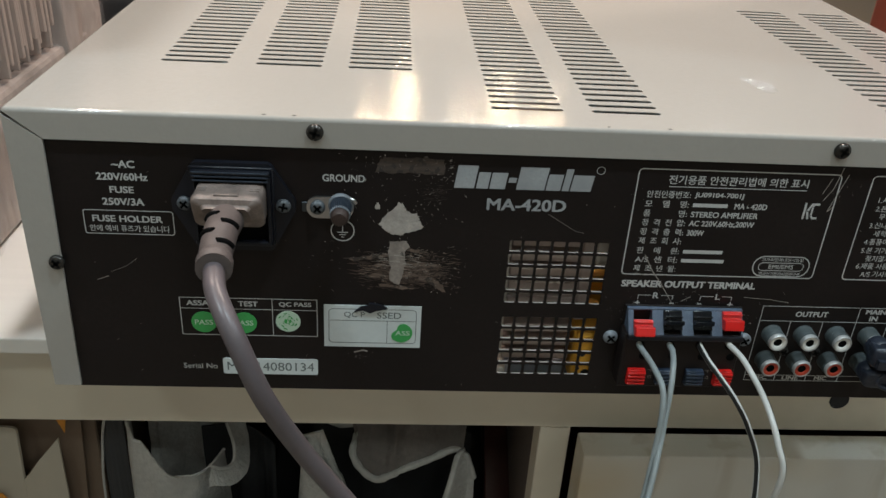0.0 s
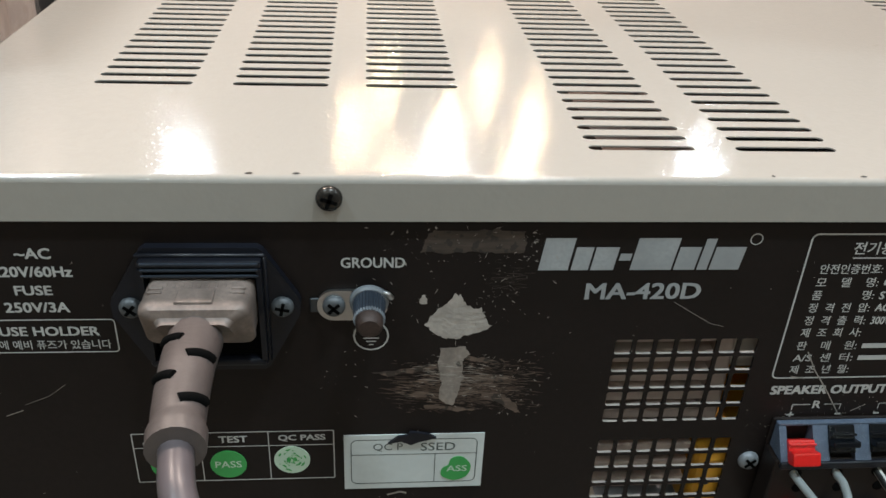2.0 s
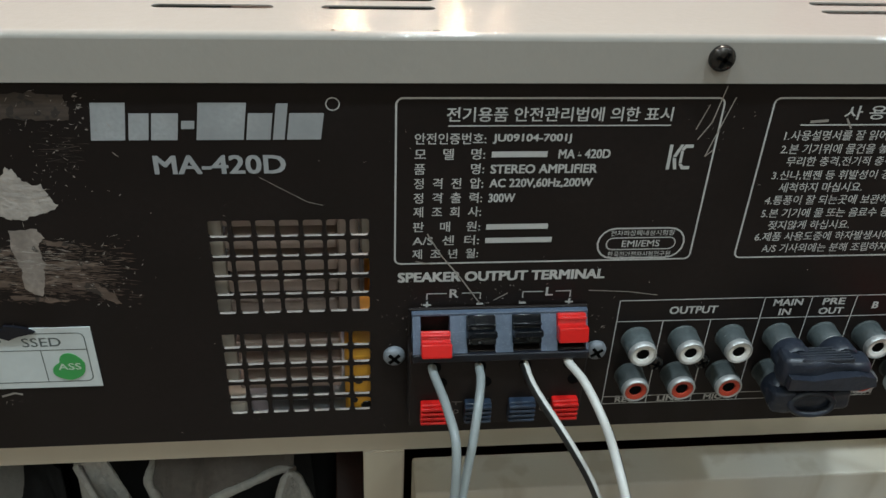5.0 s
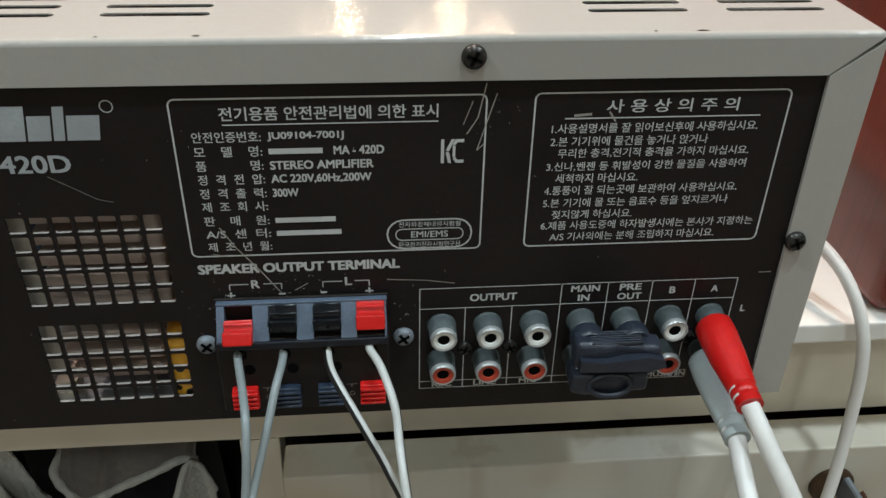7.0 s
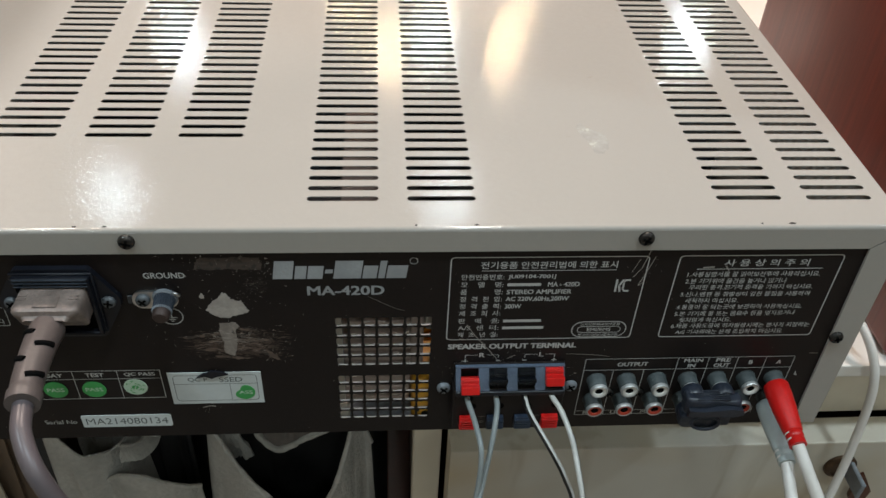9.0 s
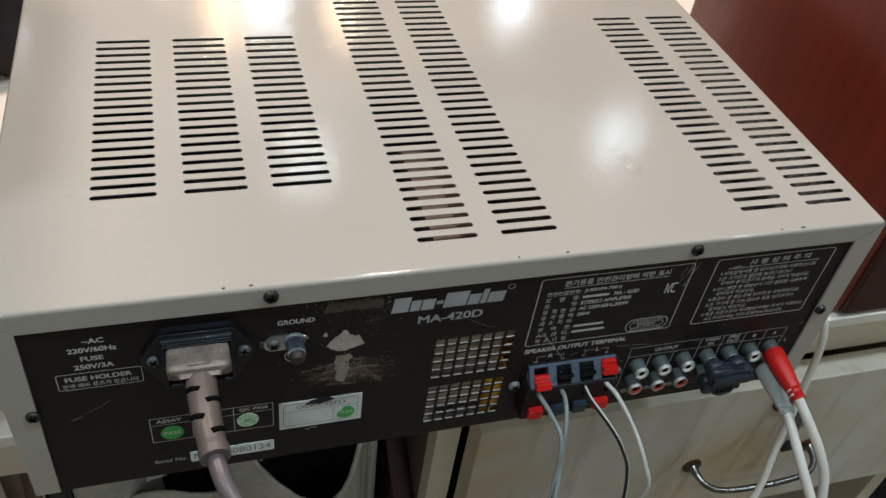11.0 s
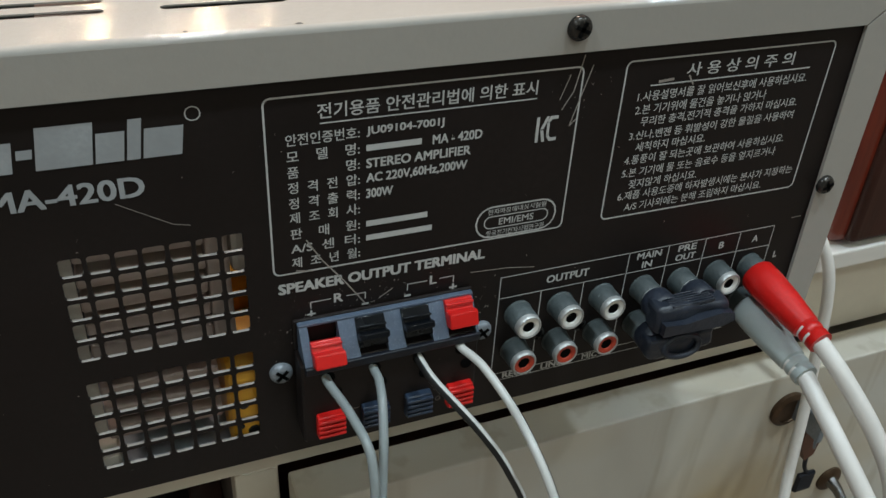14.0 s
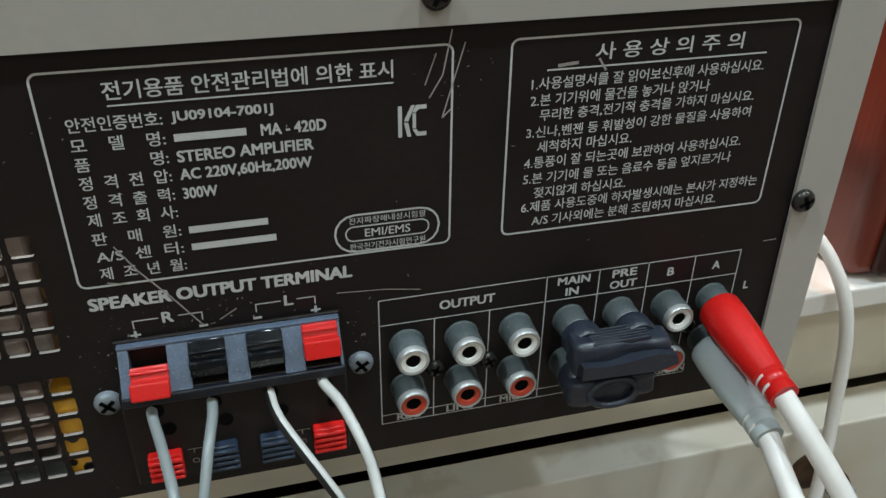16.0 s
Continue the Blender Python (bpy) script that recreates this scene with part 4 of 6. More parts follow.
def phono_cable(name, start, end, ctrl, boot_mat, label, blabel):
    th = thing(name, label, "audio cable", "audio cables in the phono jacks", at=tuple(ctrl[-1]))
    s, e = Vector(start), Vector(end)
    L = (e - s).length
    m = along(s, e)
    boot = part("boot", lathe(bmesh.new(), [(0.0054, 0.0), (0.0060, 0.0008), (0.0061, 0.006), (0.0056, L * 0.45), (0.0045, L * 0.78), (0.0038, L * 0.80), (0.0042, L * 0.83), (0.0042, L * 0.87), (0.0037, L * 0.89),
                                              (0.0041, L * 0.92), (0.0041, L), (0.0030, L)], m, 24), boot_mat, th, blabel, 40)
    for j, f in enumerate((0.815, 0.905)):
        c = s + (e - s) * f
        arc = [c + m.to_3x3() @ Vector((0.0037 * math.cos(a), 0.0037 * math.sin(a), 0)) for a in [2.5 + 1.1 * k / 6 for k in range(7)]]
        part("slot", tube(bmesh.new(), arc, 0.0006, 6, 3), M_WHITEPVC, boot, "white cable showing in a slot", 60)
    part("jacket", tube(bmesh.new(), [e - (e - s) * 0.03] + list(ctrl), 0.0029, 14, 12), M_WHITEPVC, th, "white round cable jacket", 60)


phono_cable("audio_cable", (0.1892, -0.0052, ZB + 0.0358), (0.1900, -0.0375, 0.7822),
            [(0.1935, -0.0470, 0.7745), (0.2010, -0.0590, 0.7590), (0.2065, -0.0680, 0.7420), (0.2093, -0.0770, 0.7141), (0.2120, -0.0808, 0.6821), (0.2185, -0.0840, 0.6497), (0.2194, -0.0825, 0.6086), (0.205, -0.075, 0.52), (0.20, -0.04, 0.28), (0.22, 0.03, 0.005)],
            M_RED, "white audio cable with a red phono plug", "bright red tapered plug boot")
phono_cable("audio_cable", (0.1896, -0.0052, ZB + 0.0216), (0.1890, -0.0375, 0.7685),
            [(0.1880, -0.0480, 0.7635), (0.1885, -0.0680, 0.7510), (0.1960, -0.0850, 0.7300), (0.2155, -0.0930, 0.6990), (0.2425, -0.0890, 0.6600), (0.2600, -0.0840, 0.6150), (0.255, -0.080, 0.560), (0.235, -0.072, 0.48), (0.22, -0.03, 0.25), (0.24, 0.03, 0.005)],
            M_GREYBOOT, "white audio cable with a pale grey phono plug", "pale grey tapered plug boot")

cable("white_cable", [(0.235, 0.30, BT + 0.003), (0.240, 0.20, BT + 0.003), (0.2500, 0.110, 0.752), (0.2605, 0.0650, 0.7740), (0.2735, 0.0360, 0.7500), (0.2756, 0.0250, 0.6950), (0.2660, 0.0100, 0.6420), (0.2610, 0.0000, 0.6100), (0.2508, -0.0070, 0.5841), (0.2393, -0.0117, 0.5565), (0.2333, -0.0200, 0.5280), (0.235, -0.02, 0.40), (0.25, 0.0, 0.15), (0.28, 0.04, 0.004)], 0.0026, M_WHITEPVC, "white round cable hanging over the cabinet edge", "cable")
cable("thin_cable", [(0.660, 0.14, BT + 0.0015), (0.600, 0.045, BT + 0.0025), (0.545, 0.030, 0.7300), (0.502, 0.0200, 0.7030), (0.4850, 0.0176, 0.6700), (0.4800, 0.0210, 0.6280), (0.4980, 0.0240, 0.5689), (0.5320, 0.0144, 0.5098), (0.5480, 0.0118, 0.4297), (0.52, 0.014, 0.30), (0.53, 0.02, 0.10), (0.56, 0.03, 0.003)], 0.0014, M_WIREGREY, "thin grey cable hanging down the drawer front", "cable")


def jumper(z, label, lower):
    th = thing("jumper_plug", label, "jumper plug", "jumper plugs between the phono jacks", at=(0.1539, -0.015, z))
    for x in (JX[3], JX[4]):
        bm = lathe(bmesh.new(), [(0.0048, 0.0072), (0.0053, 0.0080), (0.0054, 0.0125), (0.0048, 0.0135)], along((x, 0, z), (x, -1, z)), 20)
        part("socket", bm, M_JUMPER, th, "black moulded socket", 40)
    xa, xb = JX[3] - 0.0052, JX[4] + (0.0052 if lower else 0.0075)
    bm = box(bmesh.new(), xa, xb, -0.0165 if lower else -0.0180, -0.0105, z - (0.0040 if lower else 0.0052), z + 0.0042, 0.0016, 2)
    bmesh.ops.subdivide_edges(bm, edges=[e for e in bm.edges if e.calc_length() > 0.004], cuts=6, use_grid_fill=True)
    for v in bm.verts:
        u = (v.co.x - xa) / (xb - xa)
        v.co.z += noisy(v.co, 170, 0.0011, z * 90) - (0.0020 * u * u if not lower else 0.0012 * math.sin(math.pi * u))
        v.co.y += noisy(v.co, 210, 0.0012, 3 + z)
    part("bridge", bm, M_JUMPER, th, "black moulded bridge", 50)
    if lower:
        c = Vector(((xa + xb) / 2, -0.0168, z - 0.0005))
        ring = [(c.x + 0.0068 * math.cos(a), c.y + 0.0010 * math.sin(a), c.z + 0.0034 * math.sin(a)) for a in [2 * math.pi * k / 10 for k in range(11)]]
        part("loop", tube(bmesh.new(), ring, 0.0011, 8, 4), M_JUMPER, th, "round moulded loop", 60)
    else:
        for j in range(6):
            y = -0.0175 + j * 0.0011
            bm = box(bmesh.new(), JX[3] - 0.0005, JX[4] + 0.0010, y, y + 0.0006, z + 0.0030, z + 0.0044, 0.0002)
            part("grip_rib", bm, M_JUMPER, th)
        bm = prism(bmesh.new(), [(xa + 0.001, z - 0.0045), (xb - 0.004, z - 0.0055), (xb + 0.0010, z - 0.0040), (xb, z - 0.0010), (xb - 0.005, z + 0.0002), (xa + 0.008, z - 0.0012), (xa + 0.001, z - 0.0002)], -0.0205, -0.0170)
        part("lip", bm, M_JUMPER, th, "worn front lip")


jumper(ZB + 0.0358, "black moulded jumper plug bridging two upper jacks", False)
jumper(ZB + 0.0228, "black moulded jumper plug bridging two lower jacks", True)

# ---- loudspeaker beside the amplifier ----
speaker = thing("loudspeaker", "mahogany loudspeaker box with a dark front, on the cabinet", "loudspeaker", at=(0.46, 0.18, BT))
SX0, SX1, SY0, SY1, SZ1 = 0.283, 0.640, 0.0413, 0.318, 1.30
bm = box(bmesh.new(), SX0, SX1, SY0 + 0.004, SY1, BT, SZ1, 0.007, 4)
part("body", bm, M_MAHOGANY, speaker, "glossy red mahogany veneered body", 40)
bm = box(bmesh.new(), SX0 + 0.008, SX1 - 0.008, SY0, SY0 + 0.012, BT + 0.003, SZ1 - 0.004, 0.003, 3)
part("back_board", bm, M_DARKWOOD, speaker, "dark brown wooden board", 40)
bm = box(bmesh.new(), 0.372, 0.52, SY0 - 0.002, SY0 + 0.002, 0.832, 0.96, 0.001, 2)
cup = part("terminal_plate", bm, M_BLACKPLASTIC, speaker, "black plastic plate with screws", 40)
for x, z in ((0.380, 0.838), (0.512, 0.838), (0.380, 0.954), (0.512, 0.954)):
    lathe(bm := bmesh.new(), [(0.003, 0.0), (0.003, 0.0008), (0.002, 0.0014), (0.0, 0.0015)], along((x, SY0 - 0.002, z), (x, -1, z)), 14)
    part("screw", bm, M_ZINC, cup, smooth=40)

# ---- wrapped bundle on the worktop ----
M_PINKWRAP = surface("pinkish_white_wrap", (0.42, 0.34, 0.30), 0.35, vary=0.55, big=20, fine=120, bump=0.4, depth=0.002, stretch=(1, 1, 0.4))
bundle = thing("wrapped_bundle", "ribbed bundle of panels wrapped in clear plastic film", "bundle", at=(-0.42, 0.18, BT))
part("core", box(bmesh.new(), -0.500, -0.308, 0.012, 0.350, BT + 0.002, 1.12, 0.003, 2), M_CORE, bundle, "reddish brown core")
for k in range(45):
    y = 0.016 + k * 0.0056 + 0.0006 * math.sin(k * 2.3)
    bm = box(bmesh.new(), -0.330, -0.2995 + 0.0012 * math.sin(k * 1.7), y, y + 0.0023 + 0.0004 * (k % 3), BT + 0.085 + 0.006 * (k % 3), 1.12, 0.0006, 1)
    part("panel", bm, M_RIB, bundle)
bm = box(bmesh.new(), -0.335, -0.2975, 0.272, 0.346, BT + 0.002, 1.12, 0.003, 2)
bmesh.ops.subdivide_edges(bm, edges=[e for e in bm.edges if e.calc_length() > 0.03], cuts=16, use_grid_fill=True)
for v in bm.verts:
    v.co.x += noisy(v.co, 45, 0.008, 5.0) + noisy(v.co, 130, 0.003, 2.0)
part("loose_wrap", bm, M_PINKWRAP, bundle, "crumpled whitish wrapping", 50)
part("base_wrap", box(bmesh.new(), -0.503, -0.2985, 0.0135, 0.348, BT + 0.001, BT + 0.082, 0.004, 2), M_PINKWRAP, bundle, "pinkish white lower wrapping")
bm = box(bmesh.new(), -0.505, -0.2945, 0.008, 0.354, BT, 1.14, 0.006, 3)
bmesh.ops.subdivide_edges(bm, edges=[e for e in bm.edges if e.calc_length() > 0.05], cuts=18, use_grid_fill=True)
for v in bm.verts:
    v.co.x += noisy(v.co, 34, 0.005, 3.0)
part("film", bm, M_FILM, bundle, "crumpled clear plastic film", 60)
lump = thing("dark_bag", "dark crumpled bag behind the bundle on the worktop", "bag", at=(-0.30, 0.42, BT))
bm = bmesh.new()
bmesh.ops.create_icosphere(bm, subdivisions=4, radius=0.07)
for v in bm.verts:
    v.co = Vector((v.co.x * 1.1, v.co.y * 0.9, v.co.z * 1.0)) * (1 + noisy(v.co, 22, 0.35, 7.0) + noisy(v.co, 60, 0.12, 2.0)) + Vector((-0.275, 0.455, BT + 0.05))
    v.co.z = max(v.co.z, BT)
part("cloth", bm, M_BLACKCLOTH, lump, smooth=60)

# ---- things in the open compartment ----


def sheet(name, top, low, mat, parent, seed, label="", fold=0.004, hem=0.0016, rows=22, n=14, hem_mat=None):
    """A sheet of cloth or paper between two edges, with folds, thickness and, where asked, a rolled hem along the first edge."""
    a, b = curve_points(top, n), curve_points(low, n)
    m = max(len(a), len(b))
    a = [a[round(k * (len(a) - 1) / (m - 1))] for k in range(m)]
    b = [b[round(k * (len(b) - 1) / (m - 1))] for k in range(m)]
    bm = bmesh.new()
    sides = []
    for off in (0.0, 0.0016):
        grid = []
        for j in range(rows + 1):
            u = j / rows
            row = []
            for k in range(m):
                p = a[k].lerp(b[k], u)
                w = min(1.0, u * 6)
                p = p + Vector((0.5, 1.0, 0)) * w * (fold * 2.2 * noise.noise(Vector((k / m * 4.5 + seed, u * 1.6, seed))) + fold * noise.noise(Vector((k / m * 13 + seed, u * 3.5 + k / m * 3, 2.0))) + 0.25 * fold * noise.noise(Vector((k / m * 30, u * 14, seed))))
                row.append(bm.verts.new(p + Vector((0, off, 0))))
            grid.append(row)
        sides.append(grid)
        for p, q in zip(grid, grid[1:]):
            for k in range(m - 1):
                f = (p[k], p[k + 1], q[k + 1], q[k])
                bm.faces.new(f if off else tuple(reversed(f)))
    f, g = sides
    for r in (0, -1):
        for k in range(m - 1):
            bm.faces.new((f[r][k], f[r][k + 1], g[r][k + 1], g[r][k]))
    for c in (0, -1):
        for j in range(rows):
            bm.faces.new((f[j][c], f[j + 1][c], g[j + 1][c], g[j][c]))
    bmesh.ops.recalc_face_normals(bm, faces=bm.faces)
    ob = part(name, bm, mat, parent, label, 70)
    if hem:
        edge = [p + Vector((0, 0.0006, hem * 0.3)) for p in a[::4] + [a[-1]]]
        part("hem", tube(bmesh.new(), edge, lambda u: hem * (1 + 0.3 * noise.noise(Vector((u * 30, seed, 0)))), 8, 3), hem_mat or mat, ob, "rolled hem", 70)
    return ob


GROUP = "cloth bags in the compartment"
# added black sheet, keeps the depth behind the bags dark
back = thing("dark_backing", "black sheet added behind the grey cloth bags to darken the gaps", "bag", GROUP, at=(-0.14, 0.24, 0.06))
sheet("cloth", [(-0.262, 0.22, 0.668), (-0.20, 0.23, 0.664), (-0.13, 0.22, 0.666), (-0.06, 0.23, 0.668), (0.012, 0.22, 0.668)], [(-0.262, 0.23, 0.06), (-0.12, 0.22, 0.06), (0.012, 0.23, 0.06)], M_BLACKCLOTH, back, 3.3, hem=0)
grey = thing("cloth_bag", "open grey cloth bag with a drooping scalloped hem", "bag", GROUP, at=(-0.07, 0.13, 0.06))
# flap uses a darker cloth colour for the shade inside the bag
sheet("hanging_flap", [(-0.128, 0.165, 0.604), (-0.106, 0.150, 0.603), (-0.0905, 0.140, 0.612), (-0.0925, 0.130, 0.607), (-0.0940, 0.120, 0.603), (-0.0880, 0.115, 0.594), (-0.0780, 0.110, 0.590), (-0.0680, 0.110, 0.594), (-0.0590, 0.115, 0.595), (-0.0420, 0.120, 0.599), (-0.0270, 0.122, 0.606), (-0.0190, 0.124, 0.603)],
      [(-0.130, 0.175, 0.667), (-0.100, 0.165, 0.668), (-0.060, 0.160, 0.669), (-0.014, 0.150, 0.668)], M_SHADEDCLOTH, grey, 2.0, "inner flap coloured brownish for shade, with a thick pale hem", 0.006, 0.0024, hem_mat=M_CLOTH)
sheet("front", [(-0.1275, 0.120, 0.617), (-0.117, 0.108, 0.606), (-0.100, 0.094, 0.583), (-0.078, 0.086, 0.558), (-0.056, 0.084, 0.548), (-0.040, 0.090, 0.562), (-0.029, 0.104, 0.592), (-0.0235, 0.116, 0.606), (-0.0175, 0.120, 0.603), (-0.0110, 0.120, 0.583)],
      [(-0.150, 0.120, 0.06), (-0.110, 0.085, 0.06), (-0.060, 0.078, 0.06), (-0.010, 0.090, 0.06), (0.004, 0.125, 0.06)], M_CLOTH, grey, 7.0, "grey cloth side with soft folds", 0.0045, 0.0020)
sheet("cuff", [(-0.1285, 0.121, 0.617), (-0.1200, 0.120, 0.6205), (-0.1135, 0.121, 0.622)], [(-0.120, 0.124, 0.56), (-0.108, 0.122, 0.565), (-0.098, 0.120, 0.57)], M_CLOTH, grey, 4.0, "ribbed cuff", 0.002, 0.0010)
# black sheet paints the dark of the bag's mouth
sheet("lining", [(-0.122, 0.150, 0.612), (-0.07, 0.158, 0.630), (-0.012, 0.145, 0.60)], [(-0.13, 0.16, 0.06), (-0.07, 0.17, 0.06), (0.0, 0.16, 0.06)], M_BLACKCLOTH, grey, 9.0, "inside of the bag coloured black for shade", 0.004, 0)

pale = thing("cloth_bag", "crumpled pale grey cloth bag with a looped handle", "bag", GROUP, at=(-0.21, 0.13, 0.06))
sheet("front", [(-0.2395, 0.128, 0.664), (-0.2375, 0.116, 0.640), (-0.2310, 0.103, 0.630), (-0.2250, 0.100, 0.628), (-0.2190, 0.100, 0.615), (-0.2110, 0.100, 0.601), (-0.2030, 0.105, 0.596), (-0.1950, 0.110, 0.593), (-0.1880, 0.120, 0.592), (-0.1830, 0.138, 0.590)],
      [(-0.244, 0.130, 0.06), (-0.232, 0.095, 0.06), (-0.205, 0.085, 0.06), (-0.180, 0.10, 0.06), (-0.165, 0.140, 0.06)], M_CLOTH, pale, 5.0, "pale grey cloth side", 0.0045, 0.0012)
sheet("inside", [(-0.2440, 0.165, 0.668), (-0.215, 0.178, 0.668), (-0.183, 0.165, 0.668)], [(-0.244, 0.165, 0.45), (-0.215, 0.172, 0.45), (-0.178, 0.160, 0.45)], M_CLOTH, pale, 8.0, "grey inner side of the bag", 0.004, 0)
sheet("handle", [(-0.1870, 0.150, 0.630), (-0.1800, 0.140, 0.612), (-0.1740, 0.130, 0.600), (-0.1735, 0.120, 0.594), (-0.1790, 0.112, 0.597), (-0.1850, 0.106, 0.605)],
      [(-0.1690, 0.152, 0.632), (-0.1700, 0.150, 0.600), (-0.1660, 0.138, 0.585), (-0.1665, 0.120, 0.584), (-0.1740, 0.106, 0.588), (-0.1850, 0.102, 0.592)], M_CLOTH, pale, 1.0, "wide looped cloth handle", 0.0012, 0.0014, 8)
folded = thing("cloth_bag", "small folded grey cloth bag lying low", "bag", GROUP, at=(-0.165, 0.11, 0.06))
sheet("front", [(-0.200, 0.105, 0.566), (-0.188, 0.098, 0.580), (-0.172, 0.094, 0.584), (-0.158, 0.094, 0.577), (-0.145, 0.098, 0.566), (-0.136, 0.105, 0.556)], [(-0.205, 0.10, 0.06), (-0.17, 0.082, 0.06), (-0.135, 0.10, 0.06)], M_CLOTH, folded, 6.4, "grey cloth side", 0.004, 0.0018)
# inner sheet blackened to imitate shade in the folded bag
sheet("inside", [(-0.200, 0.150, 0.600), (-0.170, 0.155, 0.598), (-0.150, 0.150, 0.585)], [(-0.200, 0.140, 0.06), (-0.17, 0.150, 0.06), (-0.140, 0.150, 0.06)], M_BLACKCLOTH, folded, 2.4, "inner side coloured black for shade", 0.004, 0)
flat = thing("dark_cloth_bag", "dark grey cloth bag folded flat with a pale edge", "bag", GROUP, at=(-0.25, 0.12, 0.06))
sheet("cloth", [(-0.2560, 0.118, 0.606), (-0.2500, 0.116, 0.636), (-0.2400, 0.118, 0.656)], [(-0.262, 0.115, 0.06), (-0.255, 0.112, 0.06), (-0.243, 0.118, 0.06)], M_DARKCLOTH, flat, 2.2, "dark grey cloth", 0.0015, 0)
part("binding", tube(bmesh.new(), [(-0.2615, 0.115, 0.40), (-0.2590, 0.116, 0.56), (-0.2560, 0.117, 0.606), (-0.2500, 0.115, 0.637), (-0.2400, 0.117, 0.657)], 0.0009, 8, 8), M_CLOTH, flat, "pale edge binding", 60)
plank = thing("plank", "dark red-brown wooden plank sloping along the partition", "plank", at=(0.009, 0.19, 0.06))
m = Matrix.Translation((0.0095, 0.195, 0.580)) @ Matrix.Rotation(radians(37), 4, "X")
part("board", box(bmesh.new(), -0.0085, 0.0095, -0.130, 0.140, -0.008, 0.008, 0.001, 2, m), M_DARKWOOD, plank)
carton = thing("carton", "brown cardboard carton standing in the compartment", "carton", at=(-0.275, 0.2, 0.06))
part("box", box(bmesh.new(), -0.292, -0.262, 0.128, 0.40, 0.06, 0.664, 0.001), M_CARTON, carton)
paper = thing("paper_bag", "cream paper bag with orange print and opened flaps", "paper bag", at=(-0.32, 0.12, 0.06))
sheet("front", [(-0.360, 0.105, 0.640), (-0.330, 0.106, 0.634), (-0.3035, 0.108, 0.632), (-0.3100, 0.110, 0.606), (-0.3060, 0.108, 0.590), (-0.2920, 0.107, 0.608), (-0.2795, 0.110, 0.623)],
      [(-0.365, 0.105, 0.06), (-0.330, 0.106, 0.06), (-0.310, 0.106, 0.06), (-0.285, 0.110, 0.06)], M_PAPER, paper, 3.0, "cream paper front with a torn edge", 0.001, 0)
sheet("flap", [(-0.345, 0.125, 0.664), (-0.305, 0.124, 0.664), (-0.266, 0.120, 0.660)], [(-0.345, 0.127, 0.40), (-0.305, 0.126, 0.40), (-0.284, 0.124, 0.40)], M_CARTON, paper, 4.0, "tan paper inner side", 0.001, 0)
for pts, y in (([(-0.2870, 0.650), (-0.2720, 0.650), (-0.2775, 0.622)], 0.1165), ([(-0.334, 0.582), (-0.318, 0.583), (-0.315, 0.578), (-0.322, 0.574), (-0.319, 0.568), (-0.336, 0.566)], 0.1025)):
    part("print", prism(bmesh.new(), pts, y, y + 0.0004), M_ORANGE, paper, "orange printed shape")

# ---- clutter on the floor past the cabinet ----


def heap(name, label, cx, cy, cz, rx, ry, rz, mat, seed):
    th = thing(name, label, "cloth", at=(cx, cy, 0.0))
    bm = bmesh.new()
    bmesh.ops.create_icosphere(bm, subdivisions=5, radius=1.0)
    for v in bm.verts:
        d = v.co.copy()
        f = 1 + 0.35 * noise.noise(d * 2.0 + Vector((seed, 0, 0))) + 0.14 * noise.noise(d * 6 + Vector((0, seed, 0)))
        v.co = Vector((cx + d.x * rx * f, cy + d.y * ry * f, max(0.0, cz + d.z * rz * f)))
    part("fabric", bm, mat, th, smooth=60)


heap("black_cloth", "heap of black cloth on the floor", 0.86, 0.30, 0.10, 0.30, 0.30, 0.22, M_BLACKCLOTH, 3.0)
heap("teal_cloth", "teal woven cloth on the floor heap", 0.93, 0.09, 0.150, 0.21, 0.045, 0.030, M_TEAL, 8.0)
heap("blue_cloth", "slate blue cloth on the floor", 0.84, -0.02, 0.05, 0.24, 0.13, 0.10, M_BLUECLOTH, 6.0)

# ---- printing on the rear panel ----
PY = -0.00015


def say(body, x0, x1, z0, z1, bold=0.022, **k):
    return lettering(body, x0 / 1000, x1 / 1000, ZB + z0 / 1000, ZB + z1 / 1000, panel, k.pop("material", M_INK), k.pop("y", PY), bold, **k)


def bars(name, rects, mat=M_INK, y=PY, label=""):
    bm = bmesh.new()
    for x0, x1, z0, z1 in rects:
        bar(bm, x0 / 1000, x1 / 1000, ZB + z0 / 1000, ZB + z1 / 1000, y)
    return part(name, bm, mat, panel, label)


def frames(name, rects, w=0.35, r=1.2, mat=M_INK, y=PY):
    bm = bmesh.new()
    for x0, x1, z0, z1 in rects:
        outline_frame(bm, x0 / 1000, x1 / 1000, ZB + z0 / 1000, ZB + z1 / 1000, w / 1000, y, r / 1000)
    return part(name, bm, mat, panel)


say("~AC", -183.5, -174.5, 107.6, 110.8)
say("220V/60Hz", -190, -170, 102.2, 105.4)
say("FUSE", -185.5, -176, 96.6, 99.6)
say("250V/3A", -189, -172.5, 91.2, 94.4)
frames("printed_frame", [(-197.5, -161.5, 78, 89)])
say("FUSE HOLDER", -194, -166, 83.6, 86.6)
say("안에 예비 퓨즈가 있습니다", -195.5, -163.5, 79.2, 82.2, 0.006)
say("GROUND", -101, -84, 104.6, 107.8, 0.016)
# earth symbol
bm = bmesh.new()
outline_frame(bm, -0.0980, -0.0880, ZB + 0.0775, ZB + 0.0875, 0.0005, PY, 0.0049)
for k, w in enumerate((4.4, 2.8, 1.2)):
    bar(bm, -0.0930 - w / 2000, -0.0930 + w / 2000, ZB + 0.0815 - k * 0.0011, ZB + 0.0819 - k * 0.0011, PY)
